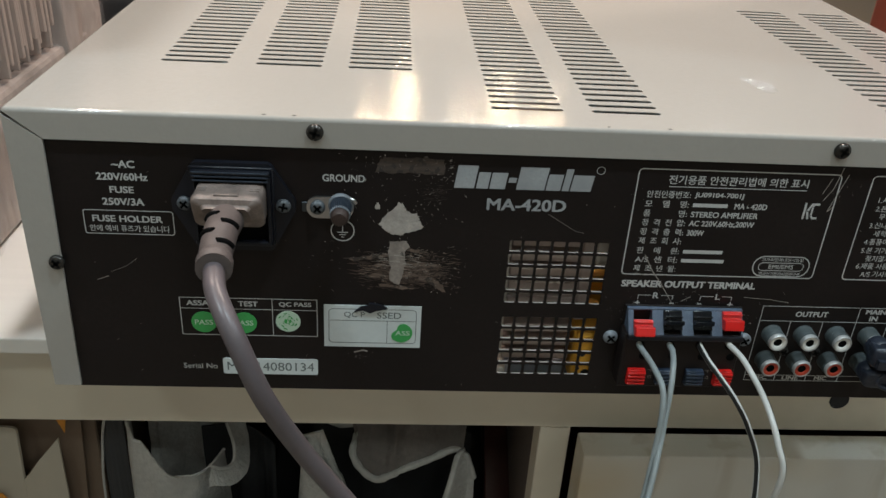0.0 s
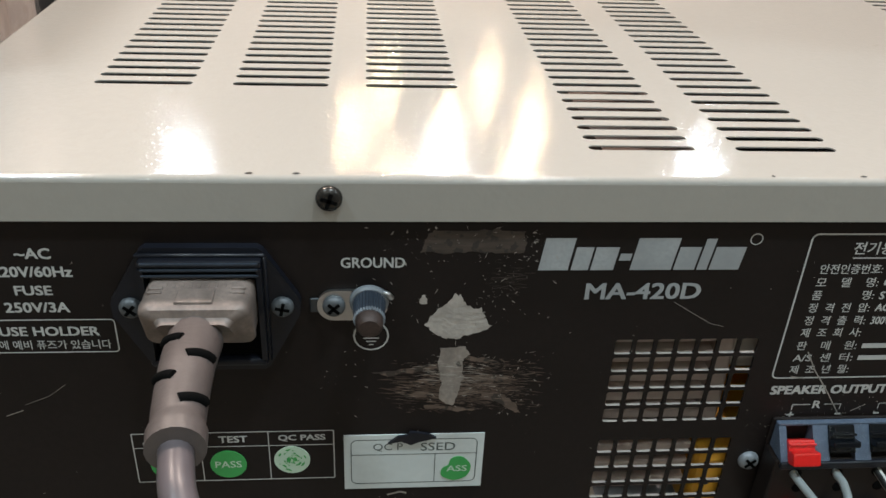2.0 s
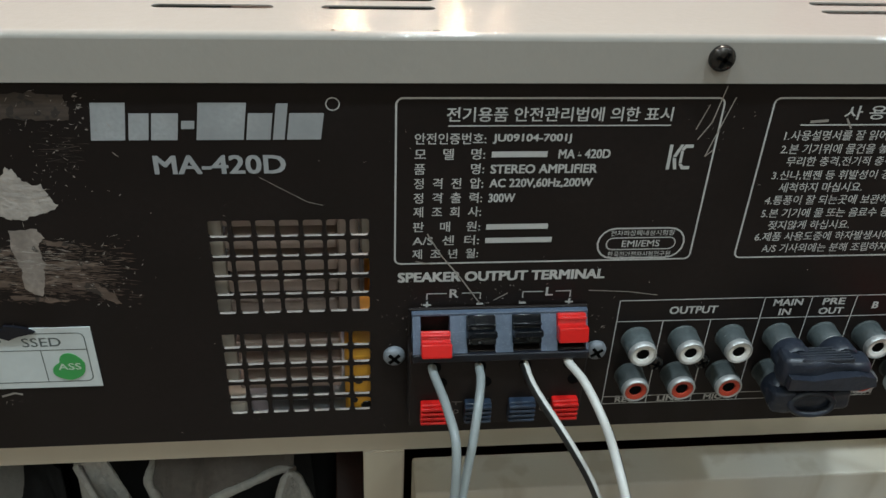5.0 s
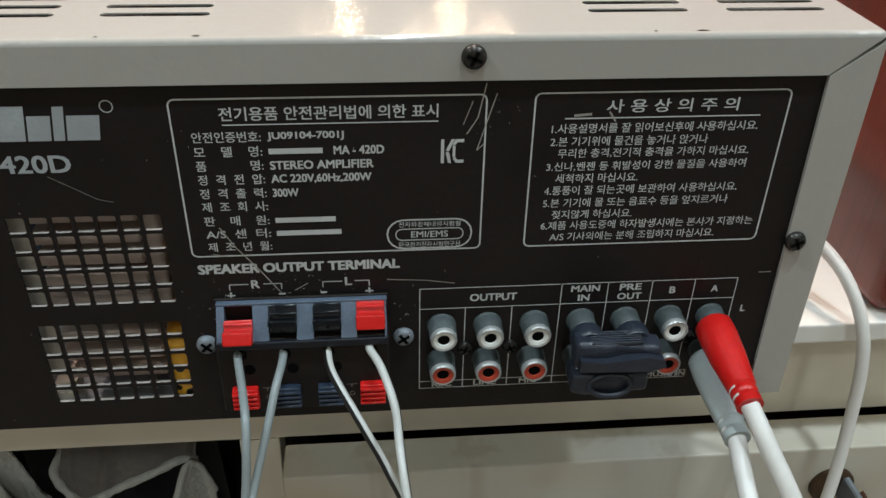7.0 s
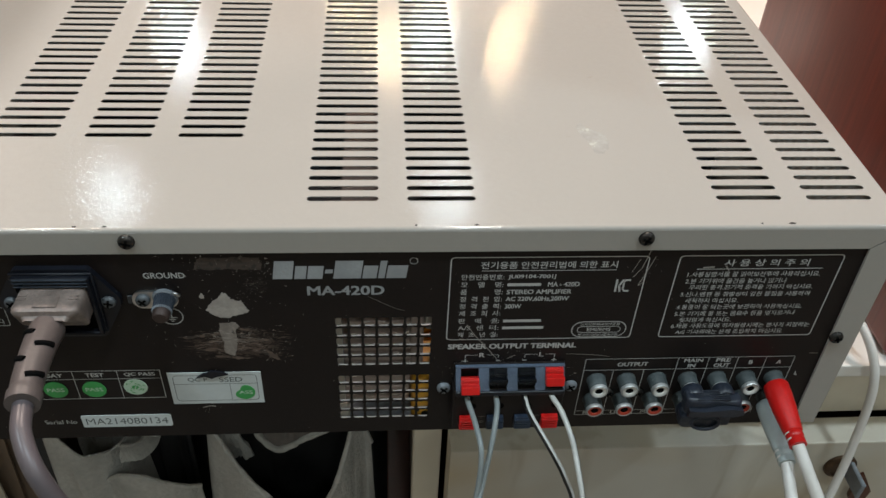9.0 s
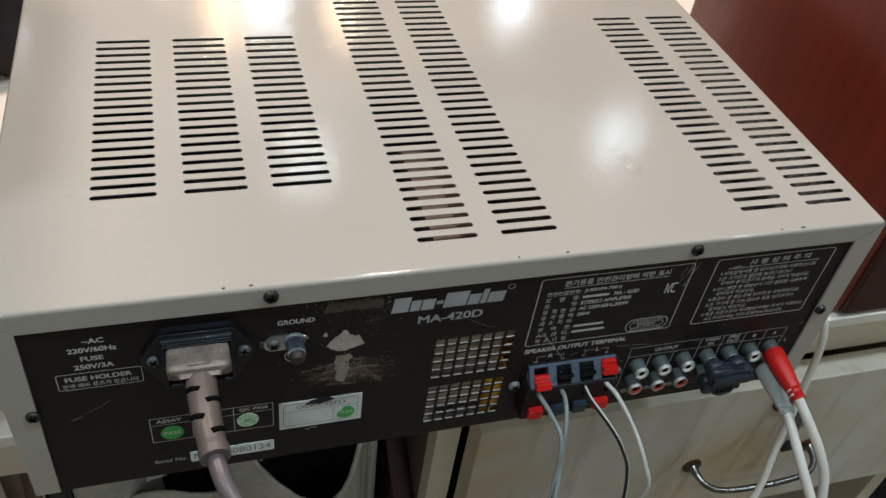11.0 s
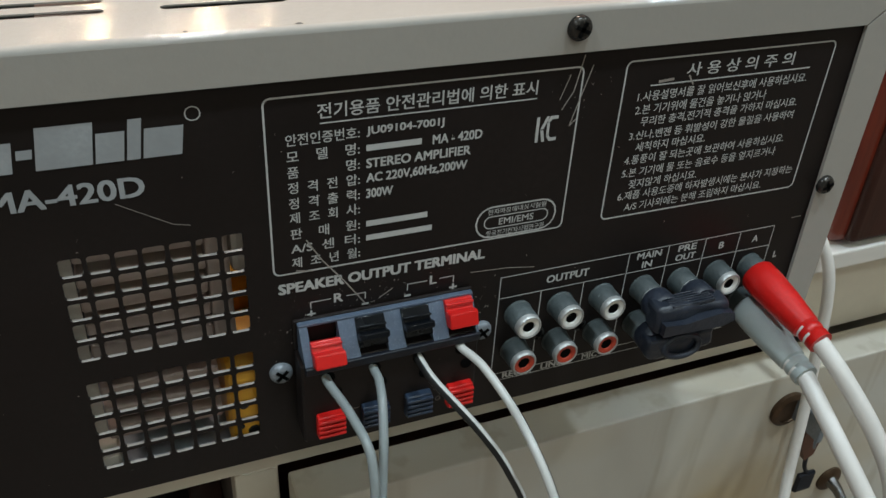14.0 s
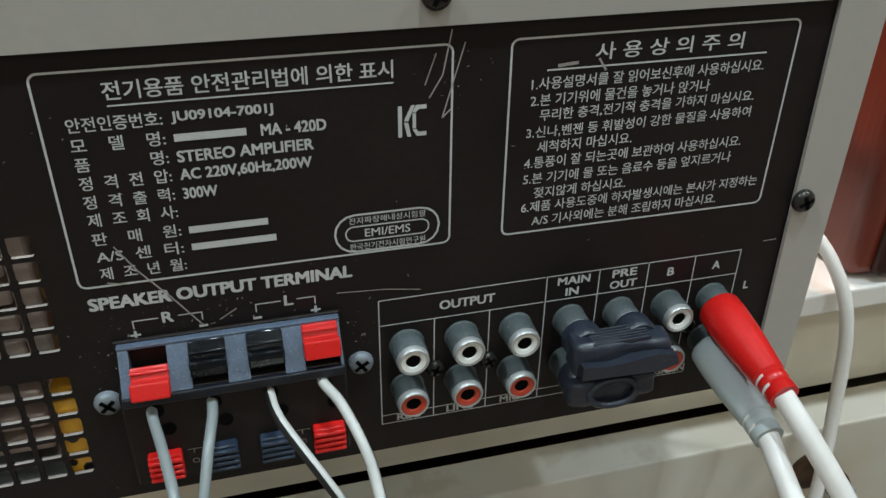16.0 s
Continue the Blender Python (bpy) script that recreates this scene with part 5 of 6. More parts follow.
bar(bm, -0.0932, -0.0928, ZB + 0.0819, ZB + 0.0852, PY)
part("earth_symbol", bm, M_INK, panel)
# maker's mark as plain slanted blocks
for x0, x1, h in ((-48.0, -39.8, 10.0), (-39.0, -34.2, 7.2), (-33.6, -27.2, 7.2), (-26.4, -23.2, 2.2), (-22.6, -11.0, 10.0), (-10.4, -4.4, 7.2), (-3.8, -0.9, 9.8), (-0.3, 8.2, 7.2)):
    bm = bmesh.new()
    z0 = 103.6 if h > 3 else 106.6
    bm.faces.new([bm.verts.new((x / 1000 + 0.14 * (z - 103.6) / 1000, PY, ZB + z / 1000)) for x, z in ((x0, z0), (x1, z0), (x1, z0 + h), (x0, z0 + h))])
    part("mark_block", bm, M_MARK, panel, "pale grey block of the maker's mark")
frames("mark_ring", [(9.6, 13.2, 111.4, 115.0)], 0.3, 1.75)
say("MA-420D", -34, -1, 94.0, 99.4, 0.020, material=M_MARK)
say("SPEAKER OUTPUT TERMINAL", 28, 88, 58.9, 62.3, 0.034)
say("R", 43.0, 45.6, 53.2, 56.2, 0.02)
say("L", 71.2, 73.4, 53.2, 56.2, 0.02)
bm = bmesh.new()
for a, b in ((36.5, 42.2), (52.0, 46.6), (64.5, 70.4), (78.6, 74.2)):
    lo, hi = min(a, b), max(a, b)
    bar(bm, lo / 1000, hi / 1000, ZB + 0.0546, ZB + 0.0549, PY)
    bar(bm, a / 1000 - 0.00015, a / 1000 + 0.00015, ZB + 0.0526, ZB + 0.0549, PY)
part("bracket_lines", bm, M_INK, panel)
say("+", 35.4, 37.8, 49.6, 52.0, 0.02)
say("-", 51.0, 53.0, 50.5, 51.2, 0.02)
say("-", 63.6, 65.6, 50.5, 51.2, 0.02)
say("+", 77.4, 79.8, 49.6, 52.0, 0.02)

# approval table
frames("printed_frame", [(26.9, 112.5, 65, 115)], 0.5, 2.0)
say("전기용품 안전관리법에 의한 표시", 40, 99, 108.3, 112.3, 0.010)
bars("underline", [(40.5, 99, 107.0, 107.35)])
ROWS_Z = (103.6, 99.2, 94.9, 90.6, 86.2, 81.9, 77.2, 72.8, 68.4)
for z, k in zip(ROWS_Z, ("안전인증번호:", "모    델    명:", "품            명:", "정  격  전  압:", "정  격  출  력:", "제  조  회  사:", "판    매    원:", "A/S  센  터:", "제  조  년  월:")):
    say(k, 32, 50.5, z - 1.6, z + 1.6, 0.008)
say("JU09104-7001J", 52.2, 73, 102.1, 104.9)
for r in ((52.2, 67.0, 98.2, 99.9), (52.2, 69.5, 76.1, 77.8), (52.2, 71.0, 71.7, 73.4)):
    bars("plain_bar", [r], label="plain printed bar")
say("MA - 420D", 70, 84, 97.7, 100.4)
say("STEREO AMPLIFIER", 52.2, 81, 93.4, 96.1)
say("AC 220V,60Hz,200W", 52.2, 80.3, 88.9, 91.9)
say("300W", 52.2, 59.5, 84.7, 87.4)
bm = bmesh.new()
for o in (((99.9, 94.2), (100.8, 94.2), (100.8, 101.6), (99.9, 101.6)), ((101.2, 98.0), (102.9, 101.6), (103.8, 101.6), (102.2, 97.9)), ((101.2, 97.7), (102.2, 97.6), (102.9, 94.2), (102.0, 94.2)),
          ((104.0, 101.6), (106.4, 101.6), (106.4, 100.6), (104.6, 100.6), (103.9, 99.8), (103.2, 100.0)), ((103.2, 99.8), (104.0, 99.6), (104.0, 96.2), (103.2, 96.0)),
          ((103.2, 95.8), (104.0, 96.0), (104.6, 95.2), (106.4, 95.2), (106.4, 94.2), (104.2, 94.2))):
    bm.faces.new([bm.verts.new((x / 1000, PY, ZB + z / 1000)) for x, z in o])
part("approval_mark", bm, M_INK, panel, "white block-shaped approval mark")
frames("printed_frame", [(84.2, 109.8, 65.6, 76.0)], 0.5, 5.0)
frames("printed_frame", [(86.8, 107.2, 68.6, 72.8)], 0.35, 2.0)
say("EMI/EMS", 91.5, 102.5, 69.6, 71.8, 0.008)
say("전자파장해내성시험필", 87.8, 106.2, 73.3, 75.1, 0.004)
say("한국전기전자시험연구원", 87.8, 106.2, 66.2, 68.1, 0.004)

# instructions
frames("printed_frame", [(125.5, 199, 65, 115)], 0.5, 2.0)
say("사 용 상 의 주 의", 146, 184, 108.6, 112.6, 0.008)
bars("underline", [(134.5, 191, 106.9, 107.3)])
NOTES = (("1.사용설명서를 잘 읽어보신후에 사용하십시요.", 131, 191, 104), ("2.본 기기위에 물건을 놓거나 앉거나", 131, 177, 100), ("무리한 충격,전기적 충격을 가하지 마십시요.", 133.5, 190, 96.2),
         ("3.신나,벤젠 등 휘발성이 강한 물질을 사용하여", 130.5, 190, 92), ("세척하지 마십시요.", 133.5, 158, 88.2), ("4.통풍이 잘 되는곳에 보관하여 사용하십시요.", 130.5, 189, 84.2),
         ("5.본 기기에 물 또는 음료수 등을 엎지르거나", 130.5, 187, 80), ("젖지않게 하십시요.", 133.5, 158, 76), ("6.제품 사용도중에 하자발생시에는 본사가 지정하는", 130.5, 196.5, 72.2), ("A/S 기사외에는 분해 조립하지 마십시요.", 133.5, 185, 68.2))
for body, a, b, z in NOTES:
    say(body, a, b, z - 1.45, z + 1.55, 0.006)

# jack field
W = 0.15
LINES = [(x - W, x + W, 9.6, 50.6) for x in (94.2, 139.2, 168.6)] + [(x - W, x + W, 9.6, 42.8) for x in (108.7, 123.7)] + [(x - W, x + W, 10, 50.6) for x in (154.2, 182.6)] + [(196.6 - W, 196.6 + W, 25, 50.6)]
for k, r in enumerate(LINES):
    bars("printed_line", [r])
for a, b in ((94.2, 138.7), (139.2, 168.1), (168.6, 196.6)):
    for z in (50.6, 42.8):
        bars("printed_line", [(a, b, z - W, z + W)], y=PY - 0.00003)
for z in (9.6, 12.6):
    bars("printed_line", [(94.2, 186, z - W, z + W)], y=PY - 0.00003)
say("OUTPUT", 110, 125, 45.2, 48.0)
say("MAIN", 142.3, 151.6, 47.3, 49.8)
say("IN", 144.8, 148.6, 43.7, 46.2)
say("PRE", 158.0, 165.2, 47.3, 49.8)
say("OUT", 157.6, 165.6, 43.7, 46.2)
say("B", 174.6, 176.6, 45.4, 48.0)
say("A", 188.4, 190.8, 45.4, 48.0)
say("L", 200, 201.6, 37, 39.6)
say("REC", 98.4, 105.0, 10.0, 12.3)
say("LINE", 112.4, 120.2, 10.0, 12.3)
say("MIC", 128, 134, 10.0, 12.3)
say("MUSIC IN", 172, 186, 10.0, 12.3)

# test boxes, stickers, serial
frames("printed_frame", [(-163, -104, 29, 48.4)], 0.35, 0.4)
for k, r in enumerate(((-163, -104, 42.6, 42.9), (-143.6, -143.3, 29, 48.4), (-123.6, -123.3, 29, 48.4))):
    bars("printed_line", [r], y=PY - 0.00002 * (k + 1))
say("ASSAY", -160, -148, 44.2, 46.8)
say("TEST", -138, -129.6, 44.2, 46.8)
say("QC PASS", -120.6, -106.6, 44.2, 46.8)


def sticker(xc, zc, r, mat, name, squash=1.0):
    bm = bmesh.new()
    o = [(xc / 1000 + r / 1000 * math.cos(a), ZB + (zc + r * squash * math.sin(a)) / 1000) for a in [2 * math.pi * k / 28 for k in range(28)]]
    prism(bm, o, -0.0004, -0.0002)
    return part("sticker", bm, mat, panel, name)


for x in (-153.2, -135.8):
    sticker(x, 35.8, 5.4, M_GREEN, "round green test sticker")
    say("PASS", x - 3.9, x + 3.9, 34.5, 37.1, 0.01, y=-0.00045, material=M_PALEGREEN)
sticker(-116.8, 37.0, 5.4, M_PALEGREEN, "round pale green sticker with scribble")
bm = bmesh.new()
rr = random.Random(4)
for k in range(46):
    a, b = rr.uniform(0, 6.28), rr.uniform(0.3, 4.4)
    x, z = -0.1168 + b / 1000 * math.cos(a), ZB + 0.037 + b / 1000 * math.sin(a)
    w = rr.uniform(0.3, 1.1) / 1000
    bm.faces.new([bm.verts.new((x + w * math.cos(t) * math.cos(a + 1.6) - 0.35 * w * math.sin(t) * math.sin(a + 1.6), -0.00048 - k * 0.000002, z + w * math.cos(t) * math.sin(a + 1.6) + 0.35 * w * math.sin(t) * math.cos(a + 1.6))) for t in (0, 1.3, 2.6, 3.9, 5.2)])
part("scribble", bm, M_GREEN, panel)

bm = prism(bmesh.new(), [(-0.1012, ZB + 0.0462), (-0.0586, ZB + 0.0462), (-0.0586, ZB + 0.0243), (-0.1012, ZB + 0.0243)], -0.0004, -0.0001)
part("quality_label", bm, M_LABEL, panel, "torn white quality label")
frames("label_frame", [(-99.2, -60.6, 26.4, 44.4)], 0.3, 2.0, M_LABELINK, -0.00045)
for line in ((-99.2, -60.6, 38.2, 38.45), (-73.6, -73.35, 26.4, 38.2)):
    bars("label_line", [line], M_LABELINK, -0.00046)
say("QC P", -92.4, -83.4, 39.6, 42.8, 0.004, y=-0.00045, material=M_LABELINK)
say("SSED", -78.0, -67.4, 39.6, 42.8, 0.004, y=-0.00045, material=M_LABELINK)
bm = bmesh.new()
o = []
for k in range(26):
    a = 2 * math.pi * k / 26
    r = 5.0 * (1 - 0.50 * max(0.0, math.cos(a - 2.55)) ** 4 + 0.015 * math.sin(7 * a))
    o.append((-0.0672 + r / 1000 * math.cos(a), ZB + 0.0322 + r / 1000 * math.sin(a)))
prism(bm, o, -0.0006, -0.00042)
part("sticker", bm, M_GREEN, panel, "torn round green sticker")
say("ASS", -69.8, -63.4, 31.0, 33.4, 0.01, y=-0.00065, material=M_PALEGREEN)
bm = bmesh.new()
o = [(-88, 43.2), (-84, 44.0), (-81, 42.6), (-78.5, 43.8), (-76, 44.4), (-73.4, 45.2), (-75.6, 46.6), (-79, 47.4), (-81.5, 47.6), (-82, 46.4), (-85, 46.0)]
prism(bm, [(x / 1000, ZB + z / 1000) for x, z in reversed(o)], -0.0012, -0.0003)
part("torn_tape", bm, M_BLACKPLASTIC, panel, "torn black tape on the label edge")
bm = prism(bmesh.new(), rounded(-0.1465, -0.1042, ZB + 0.0082, ZB + 0.0168, 0.001), -0.0004, -0.0001)
part("serial_label", bm, M_LABEL, panel, "white serial number label")
say("MA214080134", -144.6, -106, 10.2, 14.8, 0.0, y=-0.00045, material=M_LABELINK)
say("Serial No", -164, -149, 10.8, 13.6, 0.004)


# worn paint: bare patches, smear and scratches


M_GLUE = surface("dried_white_glue", (0.44, 0.395, 0.36), 0.6, vary=0.3, big=120, fine=420, bump=0.6, depth=0.0006, stretch=(1.0, 1, 1.3))


def patch(name, pts, mat, y, label):
    """A ragged patch from a rough outline in millimetres."""
    bm = bmesh.new()
    o = []
    for (xa, za), (xb, zb) in zip(pts, pts[1:] + pts[:1]):
        for k in range(5):
            u = k / 5
            x, z = xa + (xb - xa) * u, za + (zb - za) * u
            o.append((x + noisy((x, z, 0), 0.9, 0.8, 3.1), z + noisy((x, z, 5), 0.9, 0.8, 1.7)))
    bm.faces.new([bm.verts.new((x / 1000, y, ZB + z / 1000)) for x, z in o])
    part(name, bm, mat, panel, label)


patch("glue_patch", [(-77, 88), (-75, 91), (-72, 93), (-70, 96), (-68.5, 96), (-67, 92.5), (-64, 91), (-62.5, 91.5), (-61.5, 88), (-59.5, 85), (-62, 83.5), (-66, 82.5), (-69, 81), (-73, 81.5), (-76, 83.5), (-78, 86)], M_GLUE, -0.0001, "dried white glue patch")
patch("glue_patch", [(-80, 95), (-78.2, 96), (-77.6, 93.2), (-79, 92.6)], M_GLUE, -0.0001, "small white glue spot")
patch("glue_patch", [(-73.4, 78), (-66, 78.4), (-65, 75.4), (-67, 73), (-66.4, 68), (-67.4, 63), (-68.6, 57), (-71, 57.4), (-73.4, 60), (-72.6, 66), (-73.8, 71)], M_STAIN, -0.00013, "grimy trace of glue")
M_RESIDUE = surface("brown_tape_residue", (0.075, 0.056, 0.046), 0.5, vary=0.6, big=160, fine=500, bump=0.3, stretch=(0.3, 1, 2.2), speck=(300, (0.02, 0.018, 0.017), 0.56))
patch("tape_residue", [(-80, 109.4), (-72, 109.0), (-66, 109.8), (-60, 108.9), (-52.2, 109.2), (-52, 112), (-52.3, 115.4), (-60, 116.2), (-68, 115.7), (-77, 116), (-79, 113)], M_RESIDUE, -0.00012, "brown tape residue strip")
M_SMEAR = surface("brownish_scuffed_paint", (0.085, 0.055, 0.042), 0.55, vary=0.5, big=150, fine=700, bump=0.3)
M_SCUFFPATCH = surface("mottled_worn_paint", (0.15, 0.105, 0.082), 0.55, vary=0.5, big=160, fine=700, bump=0.3, stretch=(0.4, 1, 2), speck=(260, (0.018, 0.015, 0.014), 0.50))
M_LIGHTSMEAR = surface("pale_scuffed_paint", (0.24, 0.18, 0.145), 0.55, vary=0.5, big=150, fine=700, bump=0.3)
rr = random.Random(11)


def scuff(name, count, sx, sz, cx, cz, wide, mat, y, label):
    bm = bmesh.new()
    for k in range(count):
        x, z = rr.gauss(cx, sx), rr.gauss(cz, sz)
        if abs(x - cx) > 2.2 * sx or abs(z - cz) > 2.2 * sz:
            continue
        L, w, t = rr.uniform(0.5, 7.0) * math.exp(-((z - cz) / (2 * sz)) ** 2), rr.uniform(0.05, wide), rr.gauss(-0.06, 0.10)
        d, e = Vector((math.cos(t), 0, math.sin(t))) * L / 2000, Vector((-math.sin(t), 0, math.cos(t))) * w / 2000
        c = Vector((x / 1000, y - k * 1e-8, ZB + z / 1000))
        bm.faces.new([bm.verts.new(c + q) for q in (-d, -d * 0.3 - e * rr.random(), d * 0.4 - e, d, d * 0.3 + e, -d * 0.5 + e * rr.random())])
    part(name, bm, mat, panel, label)["kind"] = "stuff"


scuff("scuffing", 1000, 10.5, 4.8, -66, 64.0, 0.5, M_SMEAR, -0.00010, "brownish scuffed paint")
scuff("scuffing", 300, 9.5, 4.4, -66, 65.5, 0.30, M_LIGHTSMEAR, -0.00012, "pale scuff marks")
scuff("scuffing", 90, 7.0, 4.0, -68, 68, 0.25, M_BARE, -0.00014, "fine bare scuff marks")
scuff("scuffing", 50, 4.0, 3.0, -56, 101, 0.25, M_RESIDUE, -0.00012, "faint scuff marks")

for o in ([(-93, 69.6), (-86, 70.2), (-79, 71.6), (-74, 72.4), (-74, 70.6), (-80, 69.4), (-88, 68.4)], [(-66, 75), (-60, 74.4), (-56, 72.6), (-61, 72.6), (-65, 73.4)], [(-60, 62), (-54, 60.5), (-50, 57), (-48.6, 53.6), (-52, 55), (-56, 58), (-61, 60)],
          [(-84, 61.6), (-77, 62.4), (-73, 61.6), (-77, 60.2), (-83, 60)], [(-64, 67.6), (-57, 68.4), (-52, 67), (-56, 65.6), (-63, 66)], [(-82, 66.4), (-75, 67.2), (-74, 65.4), (-80, 65)], [(-78, 57.6), (-69, 56.6), (-60, 55.4), (-68, 54.8), (-77, 55.8)]):
    patch("scuff_patch", o, M_SCUFFPATCH, -0.00011, "broad worn streak")


def chips(cx, cz, sx, sz, count, size, mat=M_BARE):
    """Small angular flakes where the paint has chipped away."""
    bm = bmesh.new()
    for k in range(count):
        x, z = rr.gauss(cx, sx), rr.gauss(cz, sz)
        if not 2 < z < 118 or abs(x) > 207:
            continue
        t, L = rr.uniform(0, 3.14), rr.uniform(0.25, 1.0) ** 2 * size
        c = Vector((x / 1000, -0.00021 - k * 1e-7, ZB + z / 1000))
        pts = sorted(rr.uniform(0, 6.28) for _ in range(rr.choice((3, 4, 5))))
        q = [Vector((math.cos(a) * L * rr.uniform(0.6, 1), 0, math.sin(a) * L * rr.uniform(0.15, 0.5))) for a in pts]
        bm.faces.new([bm.verts.new(c + Matrix.Rotation(t, 3, "Y") @ v / 1000) for v in q])
    part("chipping", bm, mat, panel, "small paint chips")["kind"] = "stuff"


for spec in ((-85, 112, 6, 3.5, 34, 0.9), (-50, 113, 3.0, 3.0, 30, 0.9), (-56, 100, 4, 6, 60, 0.7), (-70, 105, 9, 5, 40, 0.6), (-58, 90, 4, 4, 20, 0.8), (-52, 63, 6, 7, 60, 0.9), (-98, 70, 5, 4, 16, 0.9), (30, 48, 4, 7, 50, 0.6), (47, 52, 9, 2.5, 60, 0.7),
             (58, 58, 12, 3, 40, 0.5), (90, 42, 3, 5, 26, 0.7), (-84, 21, 4, 2, 10, 0.9), (110, 108, 5, 5, 24, 0.6), (0, 60, 110, 35, 150, 0.5), (60, 8, 60, 4, 30, 0.6)):
    chips(*spec)
bm = bmesh.new()
for k in range(90):
    near = rr.random() < 0.6
    x, z = (rr.gauss(-62, 18), rr.gauss(92, 18)) if near else (rr.uniform(-205, 205), rr.uniform(3, 117))
    if not 2 < z < 117:
        continue
    L, w, t = rr.uniform(0.3, 2.0) * (1.2 if near else 0.7), rr.uniform(0.08, 0.3), rr.uniform(0, 3.14)
    d, e = Vector((math.cos(t), 0, math.sin(t))) * L / 2000, Vector((-math.sin(t), 0, math.cos(t))) * w / 2000
    c = Vector((x / 1000, -0.00021 - k * 1e-7, ZB + z / 1000))
    bm.faces.new([bm.verts.new(c + q) for q in (-d, -e, d, e)])
part("chipping", bm, M_BARE, panel, "small paint chips")["kind"] = "stuff"


def scratch(bm, pts, w):
    for (x0, z0), (x1, z1) in zip(pts, pts[1:]):
        d = Vector((x1 - x0, 0, z1 - z0))
        e = Vector((-d.z, 0, d.x)).normalized() * w / 2
        a, b = Vector((x0, -210e-3, z0)), Vector((x1, -210e-3, z1))
        bm.faces.new([bm.verts.new(Vector((p.x / 1000, -0.00022, ZB + p.z / 1000))) for p in (a - e, b - e, b + e, a + e)])


bm = bmesh.new()
scratch(bm, [(-8, 93), (0, 88), (4, 85.5), (8, 84.5)], 0.16)
scratch(bm, [(36, 75), (40, 68), (46, 60), (52, 51)], 0.35)
scratch(bm, [(33, 66), (37.5, 65)], 0.3)
scratch(bm, [(56, 52), (60, 54.5)], 0.3)
scratch(bm, [(84, 54.8), (96, 54), (105, 52.5)], 0.25)
scratch(bm, [(112, 118), (110, 108), (107, 103)], 0.3)
scratch(bm, [(115, 115), (110, 98), (112, 100)], 0.3)
scratch(bm, [(108.5, 113), (106, 106)], 0.25)
scratch(bm, [(137, 108), (142, 108.4)], 0.8)
scratch(bm, [(147, 109), (149, 106)], 0.5)
scratch(bm, [(-190, 60), (-183, 63), (-178, 67)], 0.13)
scratch(bm, [(-196, 56), (-191, 58)], 0.3)
scratch(bm, [(203, 52.5), (207, 52.6)], 0.3)
scratch(bm, [(-88, 21.2), (-84, 22.4), (-82, 21.8)], 0.7)
part("scratching", bm, M_BARE, panel, "fine bright scratches")["kind"] = "stuff"

# ---- warning sticker on the cover ----
sx0, sx1, sy0, sy1, sz = -0.2150, -0.1255, 0.2775, 0.3310, TOP + 0.0002
bm = box(bmesh.new(), sx0, sx1, sy0, sy1, TOP + 0.0001, sz)
warn = part("warning_label", bm, M_LABEL, amp, "white printed warning label")


def flat_text(body, xa, xb, ya, yb, mat, bold=0.008):
    """Words that lie on the cover and read from the far side."""
    m = Matrix(((-1, 0, 0, 0), (0, 0, -1, 0), (0, 0, 0, sz + 0.0001), (0, 0, 0, 1)))
    return lettering(body, -xb, -xa, -yb, -ya, warn, mat, 0.0, bold, m=Matrix(((-1, 0, 0, 0), (0, 0, -1, 0), (0, 1, 0, sz + 0.0001), (0, 0, 0, 1))))


flat_text("앰프(AMP) 설치시 주의", -0.207, -0.131, 0.2815, 0.2880, M_LABELINK, 0.015)
for k, w in enumerate((0.040, 0.036, 0.041, 0.034, 0.038)):
    y = 0.2945 + k * 0.0075
    bm = bmesh.new()
    bm.faces.new([bm.verts.new(c) for c in ((-0.166 - w, y, sz + 0.0001), (-0.166, y, sz + 0.0001), (-0.166, y + 0.0026, sz + 0.0001), (-0.166 - w, y + 0.0026, sz + 0.0001))])
    part("plain_bar", bm, M_LABELINK, warn)
bm = bmesh.new()
N = 36
for r0, r1, mat in ((1.0, 0.93, M_REDINK),):
    a = [bm.verts.new((-0.1440 + 0.0148 * r0 * math.cos(t), 0.3075 + 0.0148 * r0 * math.sin(t), sz + 0.0001)) for t in [2 * math.pi * k / N for k in range(N)]]
    b = [bm.verts.new((-0.1440 + 0.0148 * r1 * math.cos(t), 0.3075 + 0.0148 * r1 * math.sin(t), sz + 0.0001)) for t in [2 * math.pi * k / N for k in range(N)]]
    for k in range(N):
        bm.faces.new((a[k], a[(k + 1) % N], b[(k + 1) % N], b[k]))
tri = [(-0.1525, 0.3085), (-0.1355, 0.3085), (-0.144, 0.2965)]
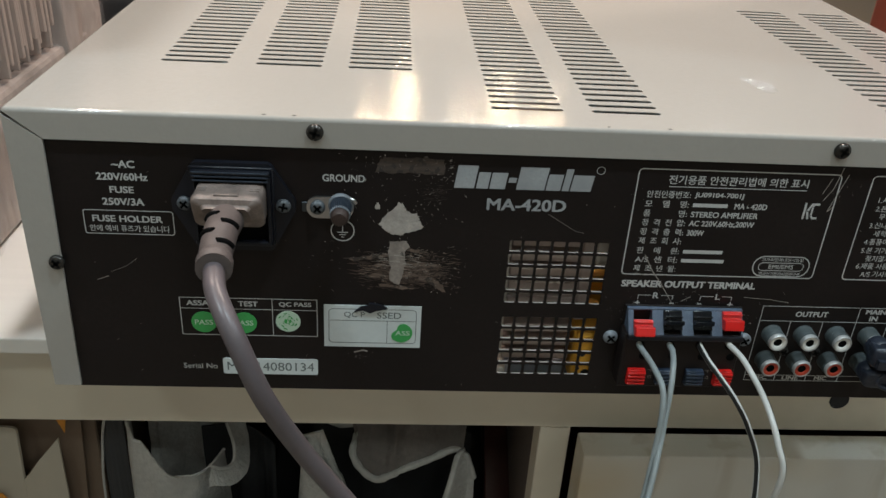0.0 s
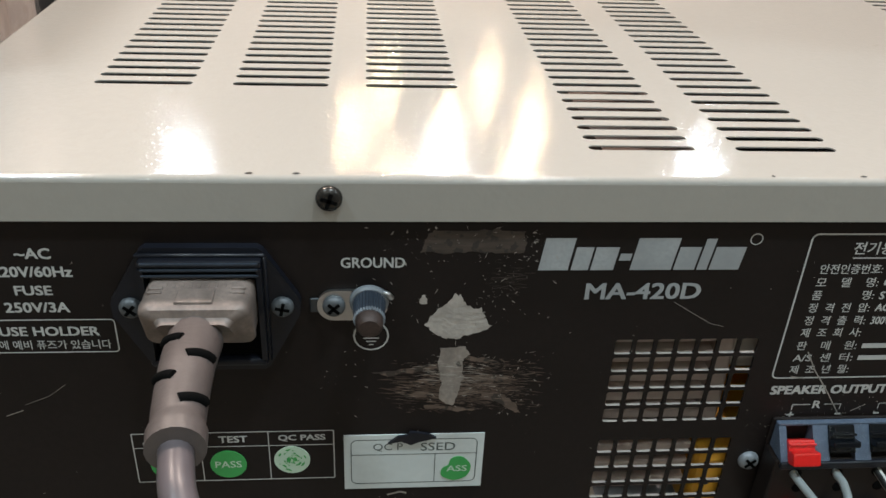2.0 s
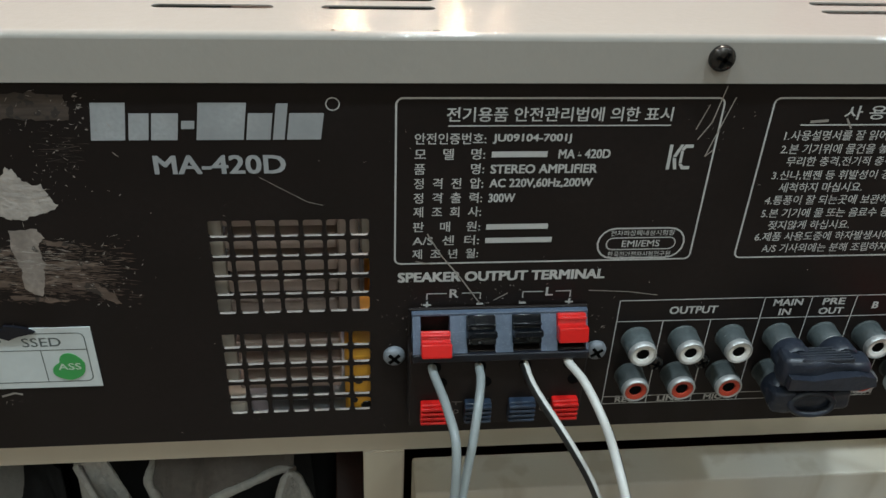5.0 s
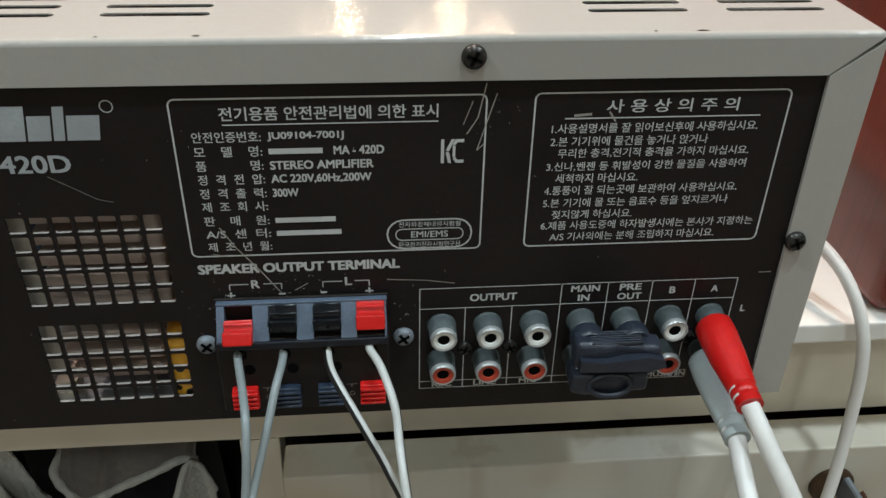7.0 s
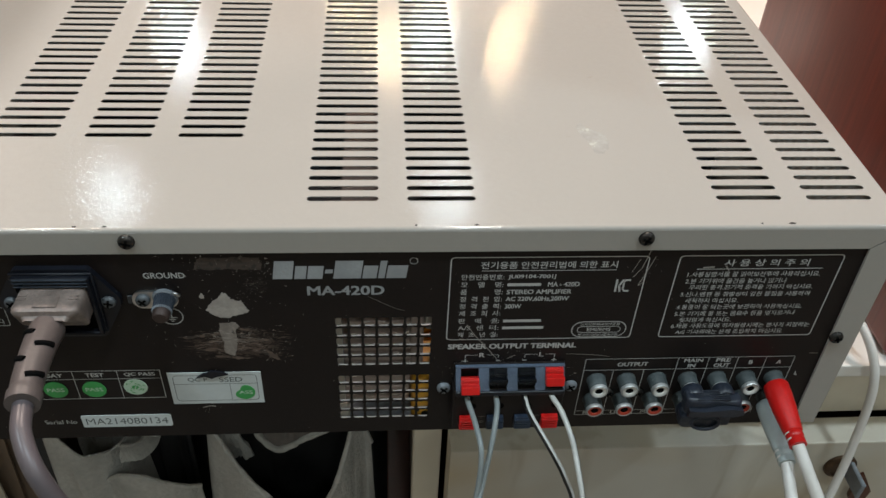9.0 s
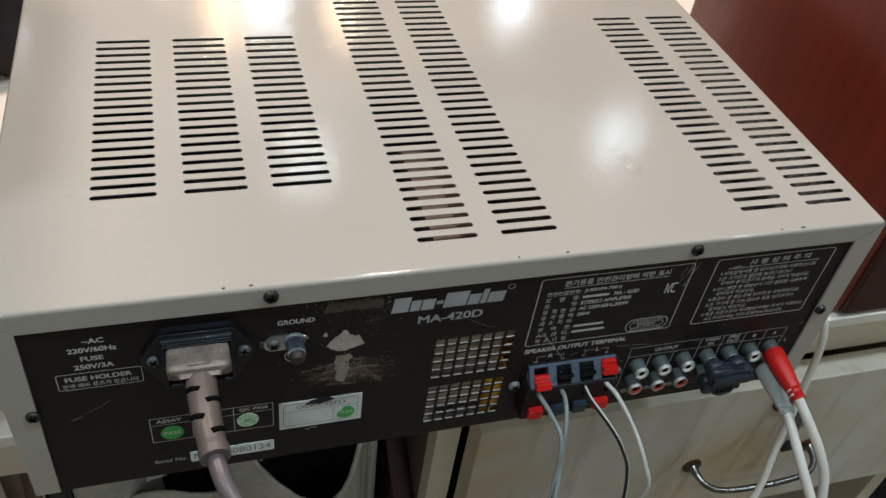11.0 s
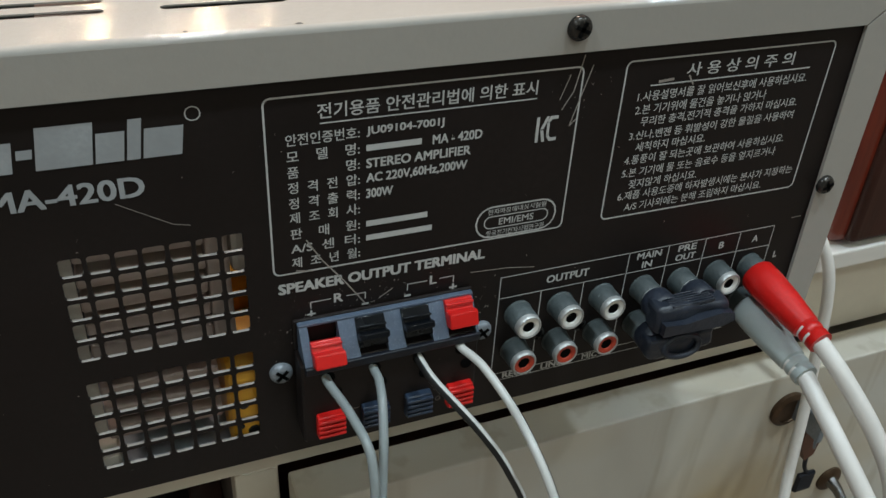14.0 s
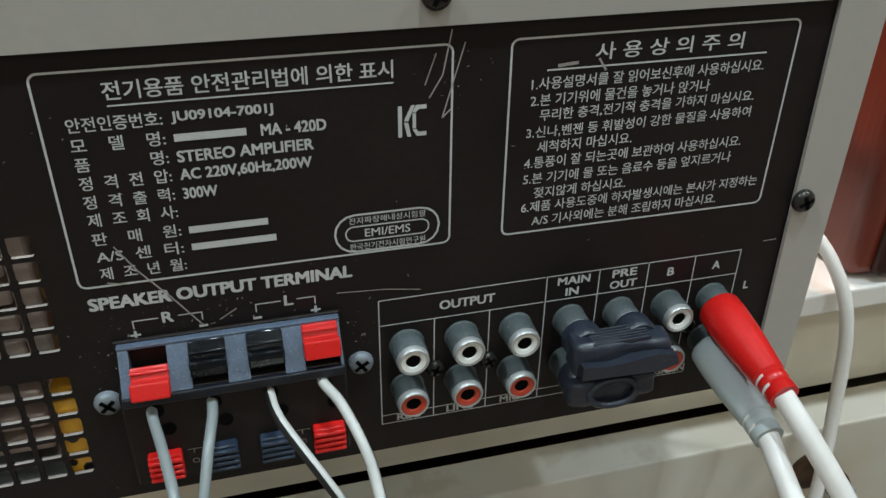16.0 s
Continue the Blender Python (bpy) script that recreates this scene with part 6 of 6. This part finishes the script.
for k in range(3):
    p, q = Vector((*tri[k], 0)), Vector((*tri[(k + 1) % 3], 0))
    d = (q - p).normalized()
    e = Vector((-d.y, d.x, 0)) * 0.0006
    bm.faces.new([bm.verts.new(Vector((v.x, v.y, sz + 0.0001))) for v in (p - e, q - e, q + e, p + e)])
part("warning_sign", bm, M_REDINK, warn, "red ring with a triangle")
bm = bmesh.new()
for x0, x1, y0, y1 in ((sx0 + 0.001, sx1 - 0.001, sy0 + 0.001, sy0 + 0.0014), (sx0 + 0.001, sx1 - 0.001, sy1 - 0.0014, sy1 - 0.001), (sx1 - 0.0014, sx1 - 0.001, sy0 + 0.001, sy1 - 0.001)):
    bm.faces.new([bm.verts.new(c) for c in ((x0, y0, sz + 0.0001), (x1, y0, sz + 0.0001), (x1, y1, sz + 0.0001), (x0, y1, sz + 0.0001))])
part("label_lines", bm, M_LABELINK, warn)

# ---- wear on the cover ----
rr = random.Random(23)
for k in range(6):
    x, w = rr.uniform(-0.20, 0.20), rr.uniform(0.0004, 0.0020)
    bm = bmesh.new()
    y, z = 0.0003, TOP + 0.00008
    o = [(x - w, y + 0.0004), (x - w * 0.3, y), (x + w * 0.5, y + 0.0001), (x + w, y + 0.0006), (x + w * 0.2, y + 0.0012), (x - w * 0.5, y + 0.0010)]
    bm.faces.new([bm.verts.new((a, b, z)) for a, b in o])
    part("chip", bm, M_PANEL, cover, "dark paint chip on the front edge")
M_SMUDGE = surface("pale_dried_smudge", (0.40, 0.38, 0.35), 0.24, vary=0.2, big=120, fine=500, bump=0.2)
bm = bmesh.new()
o = []
for k in range(30):
    a = 2 * math.pi * k / 30
    f = 1 + 0.35 * noise.noise(Vector((math.cos(a) * 2, math.sin(a) * 2, 4.0))) + 0.2 * math.cos(3 * a)
    o.append((0.098 + 0.0055 * f * math.cos(a) - 0.003 * math.sin(a), 0.066 + 0.0125 * f * math.sin(a)))
bm.faces.new([bm.verts.new((x, y, TOP + 0.00006)) for x, y in o])
part("smudge", bm, M_SMUDGE, cover, "pale dried smudge")
